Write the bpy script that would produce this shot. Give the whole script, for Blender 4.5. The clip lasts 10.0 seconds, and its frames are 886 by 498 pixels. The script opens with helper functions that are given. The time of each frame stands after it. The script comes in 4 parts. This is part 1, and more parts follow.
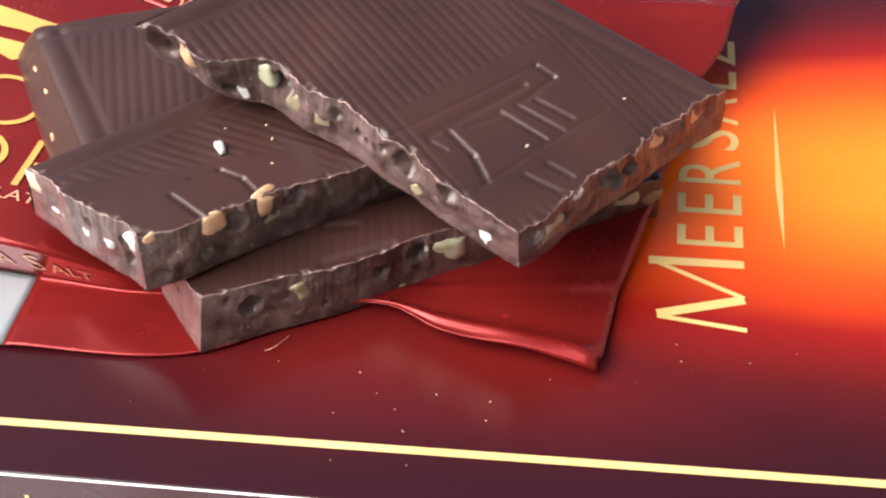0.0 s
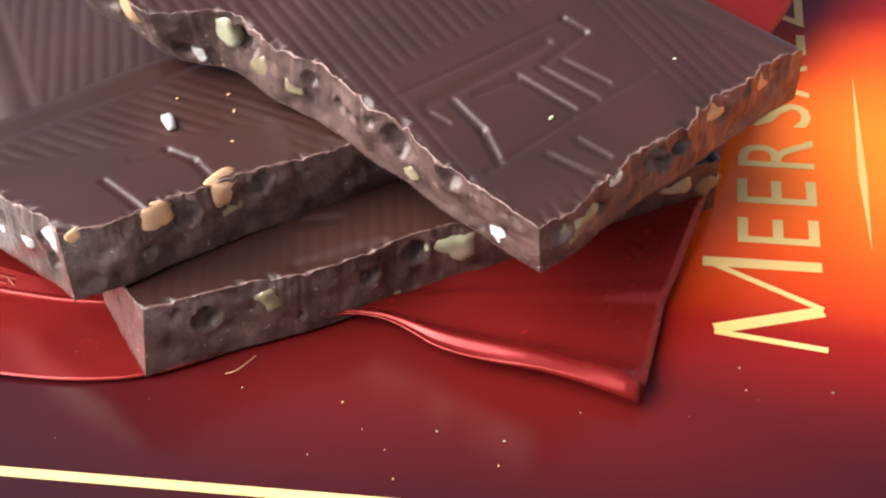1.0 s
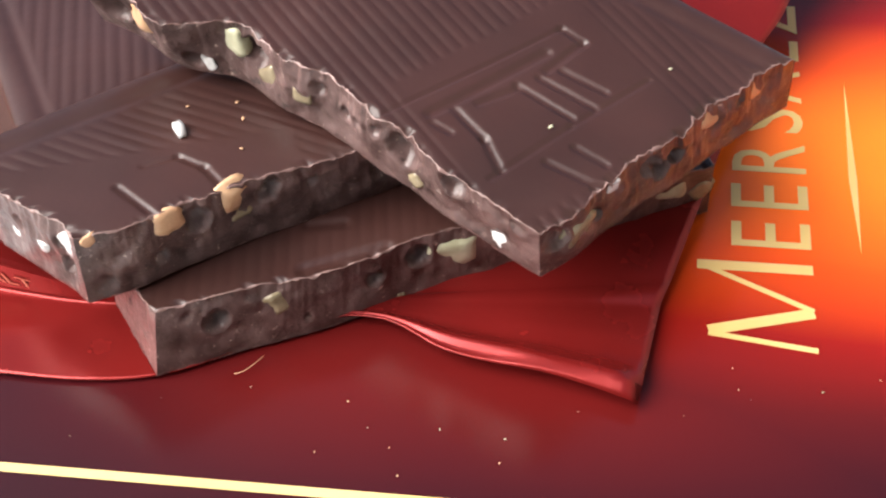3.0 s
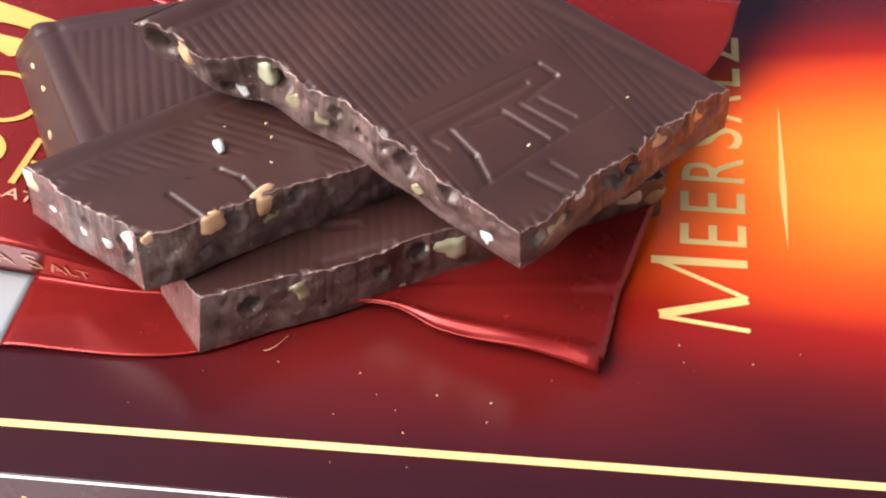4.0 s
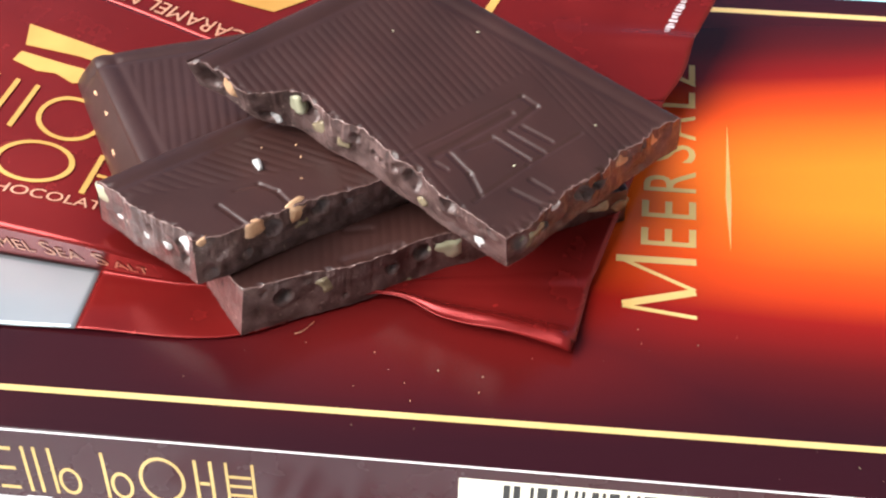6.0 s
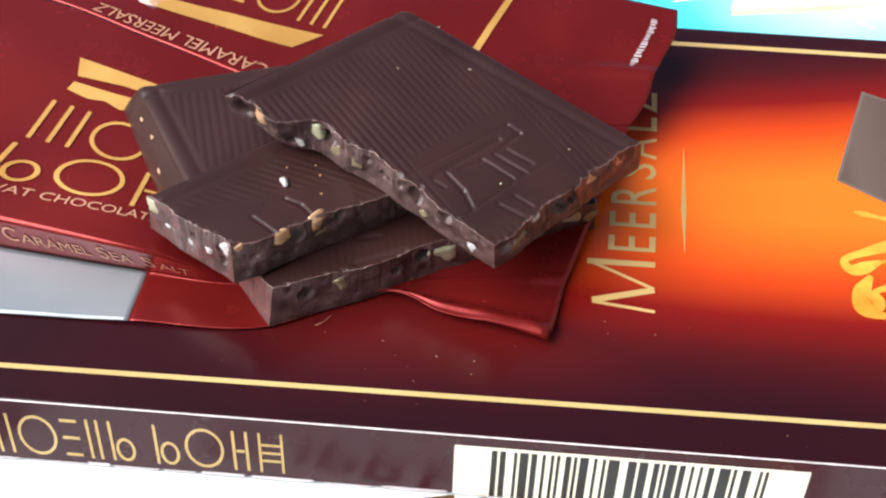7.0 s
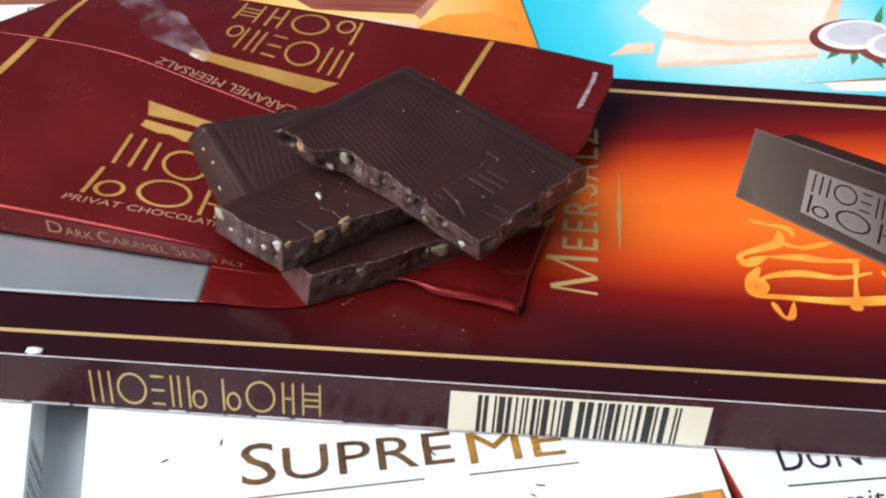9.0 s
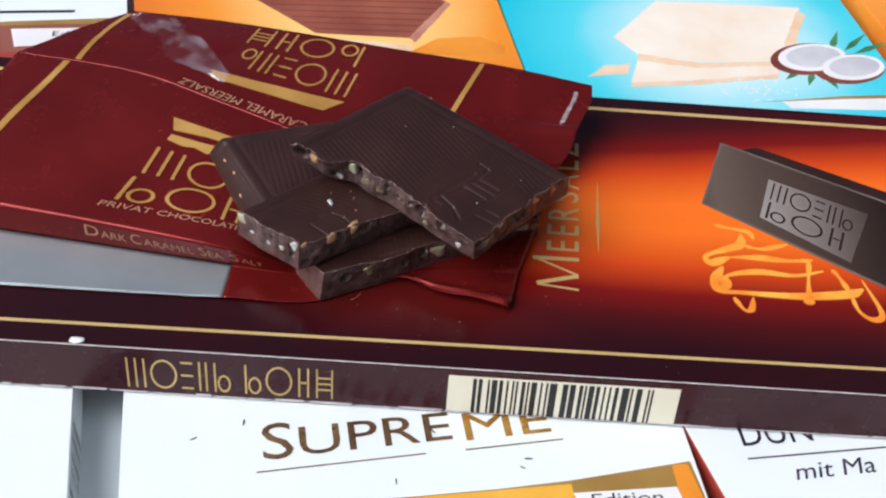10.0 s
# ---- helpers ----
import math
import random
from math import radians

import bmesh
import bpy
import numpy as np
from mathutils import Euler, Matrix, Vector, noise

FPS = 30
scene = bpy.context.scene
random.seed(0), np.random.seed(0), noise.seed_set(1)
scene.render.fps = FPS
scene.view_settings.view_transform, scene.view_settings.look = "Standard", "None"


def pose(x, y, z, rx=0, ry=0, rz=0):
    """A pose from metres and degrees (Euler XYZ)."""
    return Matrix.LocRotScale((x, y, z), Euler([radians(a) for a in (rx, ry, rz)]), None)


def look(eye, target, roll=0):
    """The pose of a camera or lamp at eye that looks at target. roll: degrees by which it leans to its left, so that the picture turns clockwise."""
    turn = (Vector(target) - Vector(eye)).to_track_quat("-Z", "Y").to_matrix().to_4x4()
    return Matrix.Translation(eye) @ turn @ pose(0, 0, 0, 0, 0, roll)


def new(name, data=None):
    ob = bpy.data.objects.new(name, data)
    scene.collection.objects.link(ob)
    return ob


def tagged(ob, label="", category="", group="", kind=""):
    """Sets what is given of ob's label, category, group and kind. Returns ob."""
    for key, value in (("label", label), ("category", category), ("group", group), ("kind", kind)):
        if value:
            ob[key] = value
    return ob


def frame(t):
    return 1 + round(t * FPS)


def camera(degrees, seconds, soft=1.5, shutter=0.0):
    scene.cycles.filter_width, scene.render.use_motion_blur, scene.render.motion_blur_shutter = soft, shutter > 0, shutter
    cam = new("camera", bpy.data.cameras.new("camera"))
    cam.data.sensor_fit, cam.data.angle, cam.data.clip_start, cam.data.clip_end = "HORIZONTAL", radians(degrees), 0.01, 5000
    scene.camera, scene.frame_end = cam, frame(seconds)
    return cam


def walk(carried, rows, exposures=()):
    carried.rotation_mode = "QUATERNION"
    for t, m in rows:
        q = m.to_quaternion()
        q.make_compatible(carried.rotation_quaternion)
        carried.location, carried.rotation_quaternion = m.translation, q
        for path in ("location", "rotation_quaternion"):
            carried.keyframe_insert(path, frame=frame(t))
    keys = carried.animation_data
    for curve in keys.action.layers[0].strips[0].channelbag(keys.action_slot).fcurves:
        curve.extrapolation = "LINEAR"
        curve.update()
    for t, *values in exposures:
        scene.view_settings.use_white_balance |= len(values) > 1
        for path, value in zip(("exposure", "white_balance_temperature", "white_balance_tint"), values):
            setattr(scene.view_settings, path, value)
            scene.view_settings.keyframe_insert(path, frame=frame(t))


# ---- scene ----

# ---- camera ----
cam = camera(42.0, 10.0, soft=2.2)
PATH = [
    (0, 0.00349, -0.04029, 0.06970, 42.913, 0.472, 5.532),
    (0.5, 0.00381, -0.03475, 0.06406, 42.762, 1.016, 5.951),
    (1, 0.00402, -0.02806, 0.05710, 42.645, 1.659, 6.663),
    (1.5, 0.00388, -0.02717, 0.05642, 42.447, 1.688, 6.670),
    (2, 0.00376, -0.02712, 0.05649, 42.374, 1.673, 6.669),
    (2.5, 0.00377, -0.02691, 0.05662, 42.271, 1.686, 6.756),
    (4, 0.00345, -0.03925, 0.06965, 42.425, 0.478, 5.645),
    (4.5, 0.00320, -0.04252, 0.07242, 42.767, 0.214, 5.437),
    (5, 0.00324, -0.04294, 0.07297, 42.743, 0.206, 5.491),
    (5.5, 0.00311, -0.04645, 0.07721, 42.553, -0.026, 5.221),
    (6, 0.00354, -0.05041, 0.08403, 41.652, -0.050, 5.311),
    (7.5, 0.00197, -0.07112, 0.10612, 41.936, -1.306, 4.187),
    (8, 0.00025, -0.07916, 0.11341, 42.324, -1.896, 3.559),
    (8.5, -0.00096, -0.08606, 0.11910, 42.813, -2.308, 3.115),
    (9, -0.00225, -0.09398, 0.12491, 43.460, -2.666, 2.679),
    (9.5, -0.00379, -0.10133, 0.13076, 43.904, -3.083, 2.281),
    (10, -0.00520, -0.10937, 0.13738, 44.277, -3.385, 1.898),
]
EXPOSURES = [(0.0, 1.08, 6300, 10), (2.7, 1.12, 6300, 10), (5.0, 1.06, 6200, 10), (6.0, 0.86, 6150, 10), (7.5, 0.19, 5950, 10), (8.5, -0.12, 5900, 10), (10.0, -0.38, 5850, 10)]
walk(cam, [(t, pose(*row)) for t, *row in PATH], EXPOSURES)

# ---- light: soft daylight from the left ----
world = bpy.data.worlds.new("daylight")
scene.world = world
world.use_nodes = True
wn = world.node_tree
sky = wn.nodes.new("ShaderNodeTexSky")
sky.sky_type = "NISHITA"
sky.sun_disc = False
sky.air_density, sky.dust_density, sky.ozone_density = 0.8, 6.0, 0.3
sky.sun_elevation, sky.sun_rotation = radians(46.5), radians(250.5)
wn.nodes["Background"].inputs[1].default_value = 0.105
wn.links.new(sky.outputs[0], wn.nodes["Background"].inputs[0])
sun = new("sun", bpy.data.lights.new("sun", "SUN"))
sun.data.energy, sun.data.angle, sun.data.color = 4.2, radians(52), (1.0, 0.96, 0.90)
sun.matrix_world = look((-0.85, -0.30, 0.95), (0, 0, 0))

# ---- helpers: everything below is drawn in millimetres ----
MM = 0.001


def link_mesh(name, bm, material, parent=None, label="", smooth=False):
    """One mesh object from a bmesh in millimetres."""
    me = bpy.data.meshes.new(name)
    for v in bm.verts:
        v.co *= MM
    bmesh.ops.recalc_face_normals(bm, faces=bm.faces)
    bm.to_mesh(me)
    bm.free()
    me.materials.append(material)
    if smooth:
        me.polygons.foreach_set("use_smooth", [True] * len(me.polygons))
    ob = new(name, me)
    ob.parent = parent
    if label:
        tagged(ob, label)
    return ob


def part(name, bm, material, parent, label="", smooth=False):
    return link_mesh(name, bm, material, parent, label, smooth)


def thing(name, label, category, group="", kind=""):
    return tagged(new(name), label, category, group, kind)


def soup(name, verts, faces, material, parent=None, label="", smooth=True):
    """One mesh object from vertices in millimetres and faces."""
    me = bpy.data.meshes.new(name)
    me.from_pydata([(x * MM, y * MM, z * MM) for x, y, z in verts], [], faces)
    me.update()
    me.materials.append(material)
    if smooth:
        me.polygons.foreach_set("use_smooth", [True] * len(me.polygons))
    ob = new(name, me)
    ob.parent = parent
    if label:
        tagged(ob, label)
    return ob


def box_mesh(x0, x1, y0, y1, z0, z1, bevel=0.3, segments=2):
    bm = bmesh.new()
    bmesh.ops.create_cube(bm, size=1.0)
    for v in bm.verts:
        v.co = Vector(((x0 + x1) / 2 + v.co.x * (x1 - x0), (y0 + y1) / 2 + v.co.y * (y1 - y0), (z0 + z1) / 2 + v.co.z * (z1 - z0)))
    if bevel:
        bmesh.ops.bevel(bm, geom=bm.edges[:], offset=bevel, segments=segments, affect="EDGES", profile=0.6)
    return bm


# ---- materials ----
def nodes_of(name):
    m = bpy.data.materials.new(name)
    m.use_nodes = True
    return m, m.node_tree, m.node_tree.nodes["Principled BSDF"]


def add(tree, kind, **values):
    n = tree.nodes.new(kind)
    for key, value in values.items():
        n.inputs[key.replace("_", " ")].default_value = value
    return n


def ramp(tree, source, stops):
    n = tree.nodes.new("ShaderNodeValToRGB")
    while len(n.color_ramp.elements) < len(stops):
        n.color_ramp.elements.new(0.5)
    for e, (p, c) in zip(n.color_ramp.elements, stops):
        e.position, e.color = p, (*c, 1)
    tree.links.new(source, n.inputs[0])
    return n.outputs[0]


def noise_out(tree, scale, detail=4.0, rough=0.55):
    co = tree.nodes.new("ShaderNodeTexCoord")
    n = add(tree, "ShaderNodeTexNoise", Scale=scale, Detail=detail, Roughness=rough)
    tree.links.new(co.outputs["Object"], n.inputs["Vector"])
    return n.outputs["Fac"]


def bump(tree, bsdf, source, strength, distance):
    b = add(tree, "ShaderNodeBump", Strength=strength, Distance=distance)
    tree.links.new(source, b.inputs["Height"])
    tree.links.new(b.outputs[0], bsdf.inputs["Normal"])


def surface(name, dark, light, scale, rough=0.5, metal=0.0, bump_scale=0.0, bump_by=0.00005, strength=0.4, coat=0.0, rough_var=0.1, ior=1.5, spec=0.5):
    """A material whose colour and gloss vary with a noise, with fine relief."""
    m, tree, b = nodes_of(name)
    fac = noise_out(tree, scale)
    tree.links.new(ramp(tree, fac, [(0.3, dark), (0.7, light)]), b.inputs["Base Color"])
    r = add(tree, "ShaderNodeMapRange", To_Min=max(0.02, rough - rough_var), To_Max=rough + rough_var)
    tree.links.new(noise_out(tree, scale * 3.7), r.inputs["Value"])
    tree.links.new(r.outputs[0], b.inputs["Roughness"])
    b.inputs["Metallic"].default_value = metal
    b.inputs["Coat Weight"].default_value = coat
    b.inputs["Coat Roughness"].default_value = 0.12
    b.inputs["IOR"].default_value = ior
    b.inputs["Specular IOR Level"].default_value = spec
    if bump_scale:
        bump(tree, b, noise_out(tree, bump_scale, 6.0, 0.6), strength, bump_by)
    return m


CHOC = surface("chocolate", (0.024, 0.0095, 0.0078), (0.039, 0.0155, 0.0128), 120, 0.36, bump_scale=900, bump_by=0.00006, strength=0.34, spec=0.36)
BREAK = surface("broken_chocolate", (0.034, 0.0152, 0.0132), (0.138, 0.084, 0.078), 520, 0.36, bump_scale=1100, bump_by=0.00022, strength=0.62, rough_var=0.16, spec=0.5)
# frosty chips, lightened further to paint in the highlight along a break
CHIP = surface("bright_chipped_chocolate", (0.06, 0.028, 0.023), (0.26, 0.165, 0.150), 1100, 0.4, bump_scale=2500, bump_by=0.00004)
def bright_edges(m, colour, low, high):
    """Paler convex edges: bright rims put into the colour of a broken surface."""
    tree = m.node_tree
    b = tree.nodes["Principled BSDF"]
    old = b.inputs["Base Color"].links[0].from_socket
    geo = tree.nodes.new("ShaderNodeNewGeometry")
    fac = ramp(tree, geo.outputs["Pointiness"], [(low, (0, 0, 0)), (high, (1, 1, 1))])
    mix = tree.nodes.new("ShaderNodeMix")
    mix.data_type = "RGBA"
    tree.links.new(fac, mix.inputs["Factor"])
    tree.links.new(old, mix.inputs["A"])
    mix.inputs["B"].default_value = (*colour, 1)
    tree.links.new(mix.outputs["Result"], b.inputs["Base Color"])


def flecks(m, colour, scale, low, high):
    """Small scattered pale specks on a surface."""
    tree = m.node_tree
    b = tree.nodes["Principled BSDF"]
    old = b.inputs["Base Color"].links[0].from_socket
    mix = tree.nodes.new("ShaderNodeMix")
    mix.data_type = "RGBA"
    tree.links.new(ramp(tree, noise_out(tree, scale, 3.0, 0.7), [(low, (0, 0, 0)), (high, (1, 1, 1))]), mix.inputs["Factor"])
    tree.links.new(old, mix.inputs["A"])
    mix.inputs["B"].default_value = (*colour, 1)
    tree.links.new(mix.outputs["Result"], b.inputs["Base Color"])


bright_edges(BREAK, (0.13, 0.085, 0.075), 0.55, 0.72)
flecks(BREAK, (0.40, 0.31, 0.27), 1300, 0.66, 0.73)
flecks(BREAK, (0.34, 0.26, 0.22), 3000, 0.65, 0.74)
flecks(BREAK, (0.010, 0.005, 0.004), 700, 0.62, 0.72)
NUT_PALE = surface("pale_nut", (0.28, 0.27, 0.17), (0.52, 0.51, 0.37), 500, 0.4, bump_scale=1800, bump_by=0.0001)
NUT_TAN = surface("tan_nut", (0.40, 0.21, 0.11), (0.60, 0.40, 0.24), 500, 0.45, bump_scale=1800, bump_by=0.0001)
CARAMEL = surface("caramel_chip", (0.13, 0.10, 0.06), (0.30, 0.25, 0.16), 500, 0.2, bump_scale=1500, bump_by=0.0001)
SALT = surface("salt_grain", (0.40, 0.39, 0.38), (0.66, 0.66, 0.66), 900, 0.25)
FOIL = surface("red_foil", (0.140, 0.0075, 0.0075), (0.205, 0.0130, 0.0115), 45, 0.25, metal=0.5, bump_scale=110, bump_by=0.0003, strength=0.3, coat=0.1, spec=0.3)
SILVER = surface("silver_lining", (0.23, 0.26, 0.285), (0.32, 0.35, 0.375), 30, 0.38, metal=0.4, bump_scale=120, bump_by=0.0002, strength=0.2)
GOLD = surface("gold_ink", (0.44, 0.225, 0.045), (0.62, 0.36, 0.095), 90, 0.38, metal=0.25)
LINE_GOLD = surface("line_gold_ink", (0.60, 0.41, 0.15), (0.70, 0.51, 0.22), 90, 0.4, metal=0.15)
PALE_GOLD = surface("pale_gold_ink", (0.56, 0.38, 0.12), (0.68, 0.48, 0.19), 90, 0.4, metal=0.15)
EDGE_WHITE = surface("scuffed_card_edge", (0.55, 0.50, 0.52), (0.85, 0.80, 0.82), 300, 0.6)
CREAM = surface("cream_label", (0.90, 0.87, 0.68), (0.93, 0.91, 0.76), 60, 0.45)
INK = surface("black_ink", (0.010, 0.010, 0.011), (0.018, 0.017, 0.017), 200, 0.4)
BROWN_INK = surface("bronze_ink", (0.09, 0.04, 0.025), (0.32, 0.19, 0.08), 160, 0.3, metal=0.5)
WHITE_CARD = surface("white_card", (0.80, 0.875, 0.905), (0.85, 0.905, 0.925), 25, 0.4, coat=0.3)
AMBER_CARD = surface("amber_card", (0.82, 0.19, 0.010), (0.92, 0.42, 0.06), 18, 0.35, coat=0.3)
def halo_card(name, rim, mid, core, centre, reach):
    """A printed ground that pales towards its picture; centre and reach in millimetres of its own carton."""
    m, tree, b = nodes_of(name)
    co = tree.nodes.new("ShaderNodeTexCoord")
    d = tree.nodes.new("ShaderNodeVectorMath")
    d.operation = "DISTANCE"
    tree.links.new(co.outputs["Object"], d.inputs[0])
    d.inputs[1].default_value = (centre[0] * MM, centre[1] * MM, TOP * MM)
    w = tree.nodes.new("ShaderNodeMath")
    w.operation = "MULTIPLY_ADD"
    tree.links.new(noise_out(tree, 45, 3.0), w.inputs[0])
    w.inputs[1].default_value = 0.012
    tree.links.new(d.outputs["Value"], w.inputs[2])
    r = add(tree, "ShaderNodeMapRange", From_Max=reach * MM)
    tree.links.new(w.outputs[0], r.inputs["Value"])
    tree.links.new(ramp(tree, r.outputs[0], [(0.36, core), (0.66, mid), (1.0, rim)]), b.inputs["Base Color"])
    b.inputs["Roughness"].default_value = 0.35
    b.inputs["Coat Weight"].default_value = 0.3
    return m


RED_CARD = surface("red_card", (0.30, 0.035, 0.02), (0.40, 0.06, 0.035), 60, 0.4, coat=0.3)
MAROON_CARD = surface("maroon_card", (0.20, 0.05, 0.04), (0.34, 0.12, 0.08), 18, 0.4, coat=0.2)
TABLE = surface("grey_table", (0.55, 0.60, 0.64), (0.65, 0.69, 0.72), 8, 0.5, bump_scale=200, bump_by=0.0001)


def glow_print():
    """The carton's printed face: plum, glowing red and orange towards its middle."""
    m, tree, b = nodes_of("carton_print")
    co = tree.nodes.new("ShaderNodeTexCoord")
    sep = tree.nodes.new("ShaderNodeSeparateXYZ")
    tree.links.new(co.outputs["Object"], sep.inputs[0])

    def math_node(op, a, c=None, clamp=False):
        n = tree.nodes.new("ShaderNodeMath")
        n.operation, n.use_clamp = op, clamp
        for i, v in enumerate((a, c)):
            if v is None:
                continue
            if isinstance(v, (int, float)):
                n.inputs[i].default_value = v
            else:
                tree.links.new(v, n.inputs[i])
        return n.outputs[0]

    def smooth_step(v, lo, hi):
        n = tree.nodes.new("ShaderNodeMapRange")
        n.interpolation_type = "SMOOTHSTEP"
        n.inputs["From Min"].default_value, n.inputs["From Max"].default_value = lo, hi
        tree.links.new(v, n.inputs["Value"])
        return n.outputs[0]

    x, y = sep.outputs[0], sep.outputs[1]
    # band across the carton, widening to the right
    low = smooth_step(y, 0.004, 0.040)
    skew = math_node("SUBTRACT", y, math_node("MULTIPLY", math_node("SUBTRACT", x, 0.025), 0.15))
    high = smooth_step(skew, 0.0665, 0.031)
    band = math_node("MULTIPLY", low, high)
    reach = smooth_step(x, -0.048, 0.031)
    heat = math_node("MULTIPLY", band, reach)
    # a duller red bloom at its lower left
    bloom = math_node("MULTIPLY", math_node("MULTIPLY", smooth_step(y, 0.001, 0.013), smooth_step(y, 0.032, 0.016)), math_node("MULTIPLY", smooth_step(x, -0.034, -0.008), smooth_step(x, 0.034, 0.006)))
    heat = math_node("MAXIMUM", heat, math_node("MULTIPLY", bloom, 0.17))
    wobble = math_node("MULTIPLY", math_node("SUBTRACT", noise_out(tree, 30, 2.0), 0.5), 0.10)
    heat = math_node("ADD", heat, wobble, True)
    col = ramp(tree, heat, [(0.0, (0.0210, 0.0036, 0.0060)), (0.14, (0.066, 0.005, 0.005)), (0.34, (0.18, 0.007, 0.0045)), (0.60, (0.58, 0.058, 0.005)), (0.90, (0.88, 0.165, 0.011))])
    tree.links.new(col, b.inputs["Base Color"])
    b.inputs["Roughness"].default_value = 0.19
    b.inputs["Coat Weight"].default_value = 0.0
    b.inputs["Specular IOR Level"].default_value = 0.28
    bump(tree, b, noise_out(tree, 70, 3.0), 0.07, 0.0003)
    return m


CARTON = glow_print()
PLUM = surface("plum_card", (0.036, 0.0065, 0.0115), (0.050, 0.0105, 0.0160), 40, 0.26, bump_scale=80, bump_by=0.0002, strength=0.1, spec=0.34)

LOW, TOP = -17.5, -9.0  # heights of the neighbouring cartons
BLUE_CARD = halo_card("turquoise_card", (0.015, 0.50, 0.68), (0.10, 0.66, 0.80), (0.60, 0.85, 0.90), (45.0, 50.0), 58.0)
ORANGE_CARD = halo_card("orange_card", (0.72, 0.16, 0.008), (0.86, 0.30, 0.02), (0.95, 0.62, 0.20), (48.0, 71.0), 58.0)

# ---- the table ----
table = thing("table", "grey table top covered with chocolate cartons", "table")
part("tabletop", box_mesh(-230, 230, -160, 240, LOW - 22, LOW, 2), TABLE, table)


# ---- unseen plain walls, added to hold back sky light from right and front ----
PLASTER = surface("dull_plaster", (0.20, 0.185, 0.17), (0.26, 0.24, 0.22), 3, 0.8, bump_scale=60, bump_by=0.001)
for name, x0, x1, y0, y1 in (("shade_wall_east", 700, 800, -800, 900), ("shade_wall_south", -420, 700, -800, -700)):
    tagged(link_mesh(name, box_mesh(x0, x1, y0, y1, -780, 1500, 4), PLASTER), "unseen dull plaster wall added to block sky light", "wall", kind="structure")


# ---- the large dark carton on which all lies ----
carton = thing("chocolate_carton", "glossy plum and orange chocolate carton with gold lines", "carton")
X0, X1, DEPTH, FRONT = -96.0, 112.0, 68.8, -1.7
bm = bmesh.new()
prof = [(0.0, 0.0), (DEPTH, 0.0), (DEPTH + 0.6, -8.6), (FRONT, -8.6)]
ends = [[bm.verts.new((x, y, z)) for y, z in prof] for x in (X0, X1)]
for i in range(4):
    bm.faces.new((ends[0][i], ends[0][(i + 1) % 4], ends[1][(i + 1) % 4], ends[1][i]))
bm.faces.new(ends[0])
bm.faces.new(ends[1][::-1])
bmesh.ops.bevel(bm, geom=bm.edges[:], offset=0.25, segments=2, affect="EDGES", profile=0.6)
part("sleeve", bm, CARTON, carton)


def flat(name, points, z, material, parent, label=""):
    """A thin printed patch: an outline in the plane, 0.03 mm proud."""
    bm = bmesh.new()
    bm.faces.new([bm.verts.new((x, y, z)) for x, y in points])
    return part(name, bm, material, parent, label)


def rect(x0, x1, y0, y1):
    return [(x0, y0), (x1, y0), (x1, y1), (x0, y1)]


flat("gold_line", [(X0 + 1, 3.5), (X1 - 1, 5.1), (X1 - 1, 5.72), (X0 + 1, 4.12)], 0.04, LINE_GOLD, carton)
flat("gold_line", rect(X0 + 1, X1 - 1, 64.7, 65.6), 0.04, LINE_GOLD, carton)


# ---- writing ----
def letters(name, body, place, along, up, width, height, material, parent, label="", shear=0.0):
    """Flat letters: place is the lower left corner, along and up are unit vectors, width and height the size of the whole line."""
    cu = bpy.data.curves.new(name, "FONT")
    cu.body, cu.size, cu.resolution_u, cu.shear = body, 1.0, 3, shear
    ob = bpy.data.objects.new(name, cu)
    scene.collection.objects.link(ob)
    dg = bpy.context.evaluated_depsgraph_get()
    dg.update()
    me = bpy.data.meshes.new_from_object(ob.evaluated_get(dg))
    bpy.data.objects.remove(ob)
    co = np.array([v.co[:] for v in me.vertices])
    lo, hi = co.min(0), co.max(0)
    o, a, b = (np.array(v, float) for v in (place, along, up))
    uv = (co - lo) / np.maximum(hi - lo, 1e-6)
    out = (o + np.outer(uv[:, 0] * width, a) + np.outer(uv[:, 1] * height, b)) * MM
    me.vertices.foreach_set("co", out.ravel())
    me.materials.clear()
    me.materials.append(material)
    me.update()
    res = new(name, me)
    res.parent = parent
    if label:
        tagged(res, label)
    return res


def stroke_quads(segments, thick):
    """Bars, each from one point to another, as outlines."""
    out = []
    for (ax, ay), (bx, by) in segments:
        d = Vector((bx - ax, by - ay))
        n = Vector((-d.y, d.x)).normalized() * thick / 2
        out.append([(ax + n.x, ay + n.y), (ax - n.x, ay - n.y), (bx - n.x, by - n.y), (bx + n.x, by + n.y)])
    return out


def ring_quads(cx, cy, rx, ry, thick, n=28, a0=0.0, a1=360.0):
    out = []
    for i in range(n):
        a, b = (radians(a0 + (a1 - a0) * k / n) for k in (i, i + 1))
        out.append([(cx + rx * math.cos(a), cy + ry * math.sin(a)), (cx + rx * math.cos(b), cy + ry * math.sin(b)),
                    (cx + (rx - thick) * math.cos(b), cy + (ry - thick) * math.sin(b)), (cx + (rx - thick) * math.cos(a), cy + (ry - thick) * math.sin(a))])
    return out


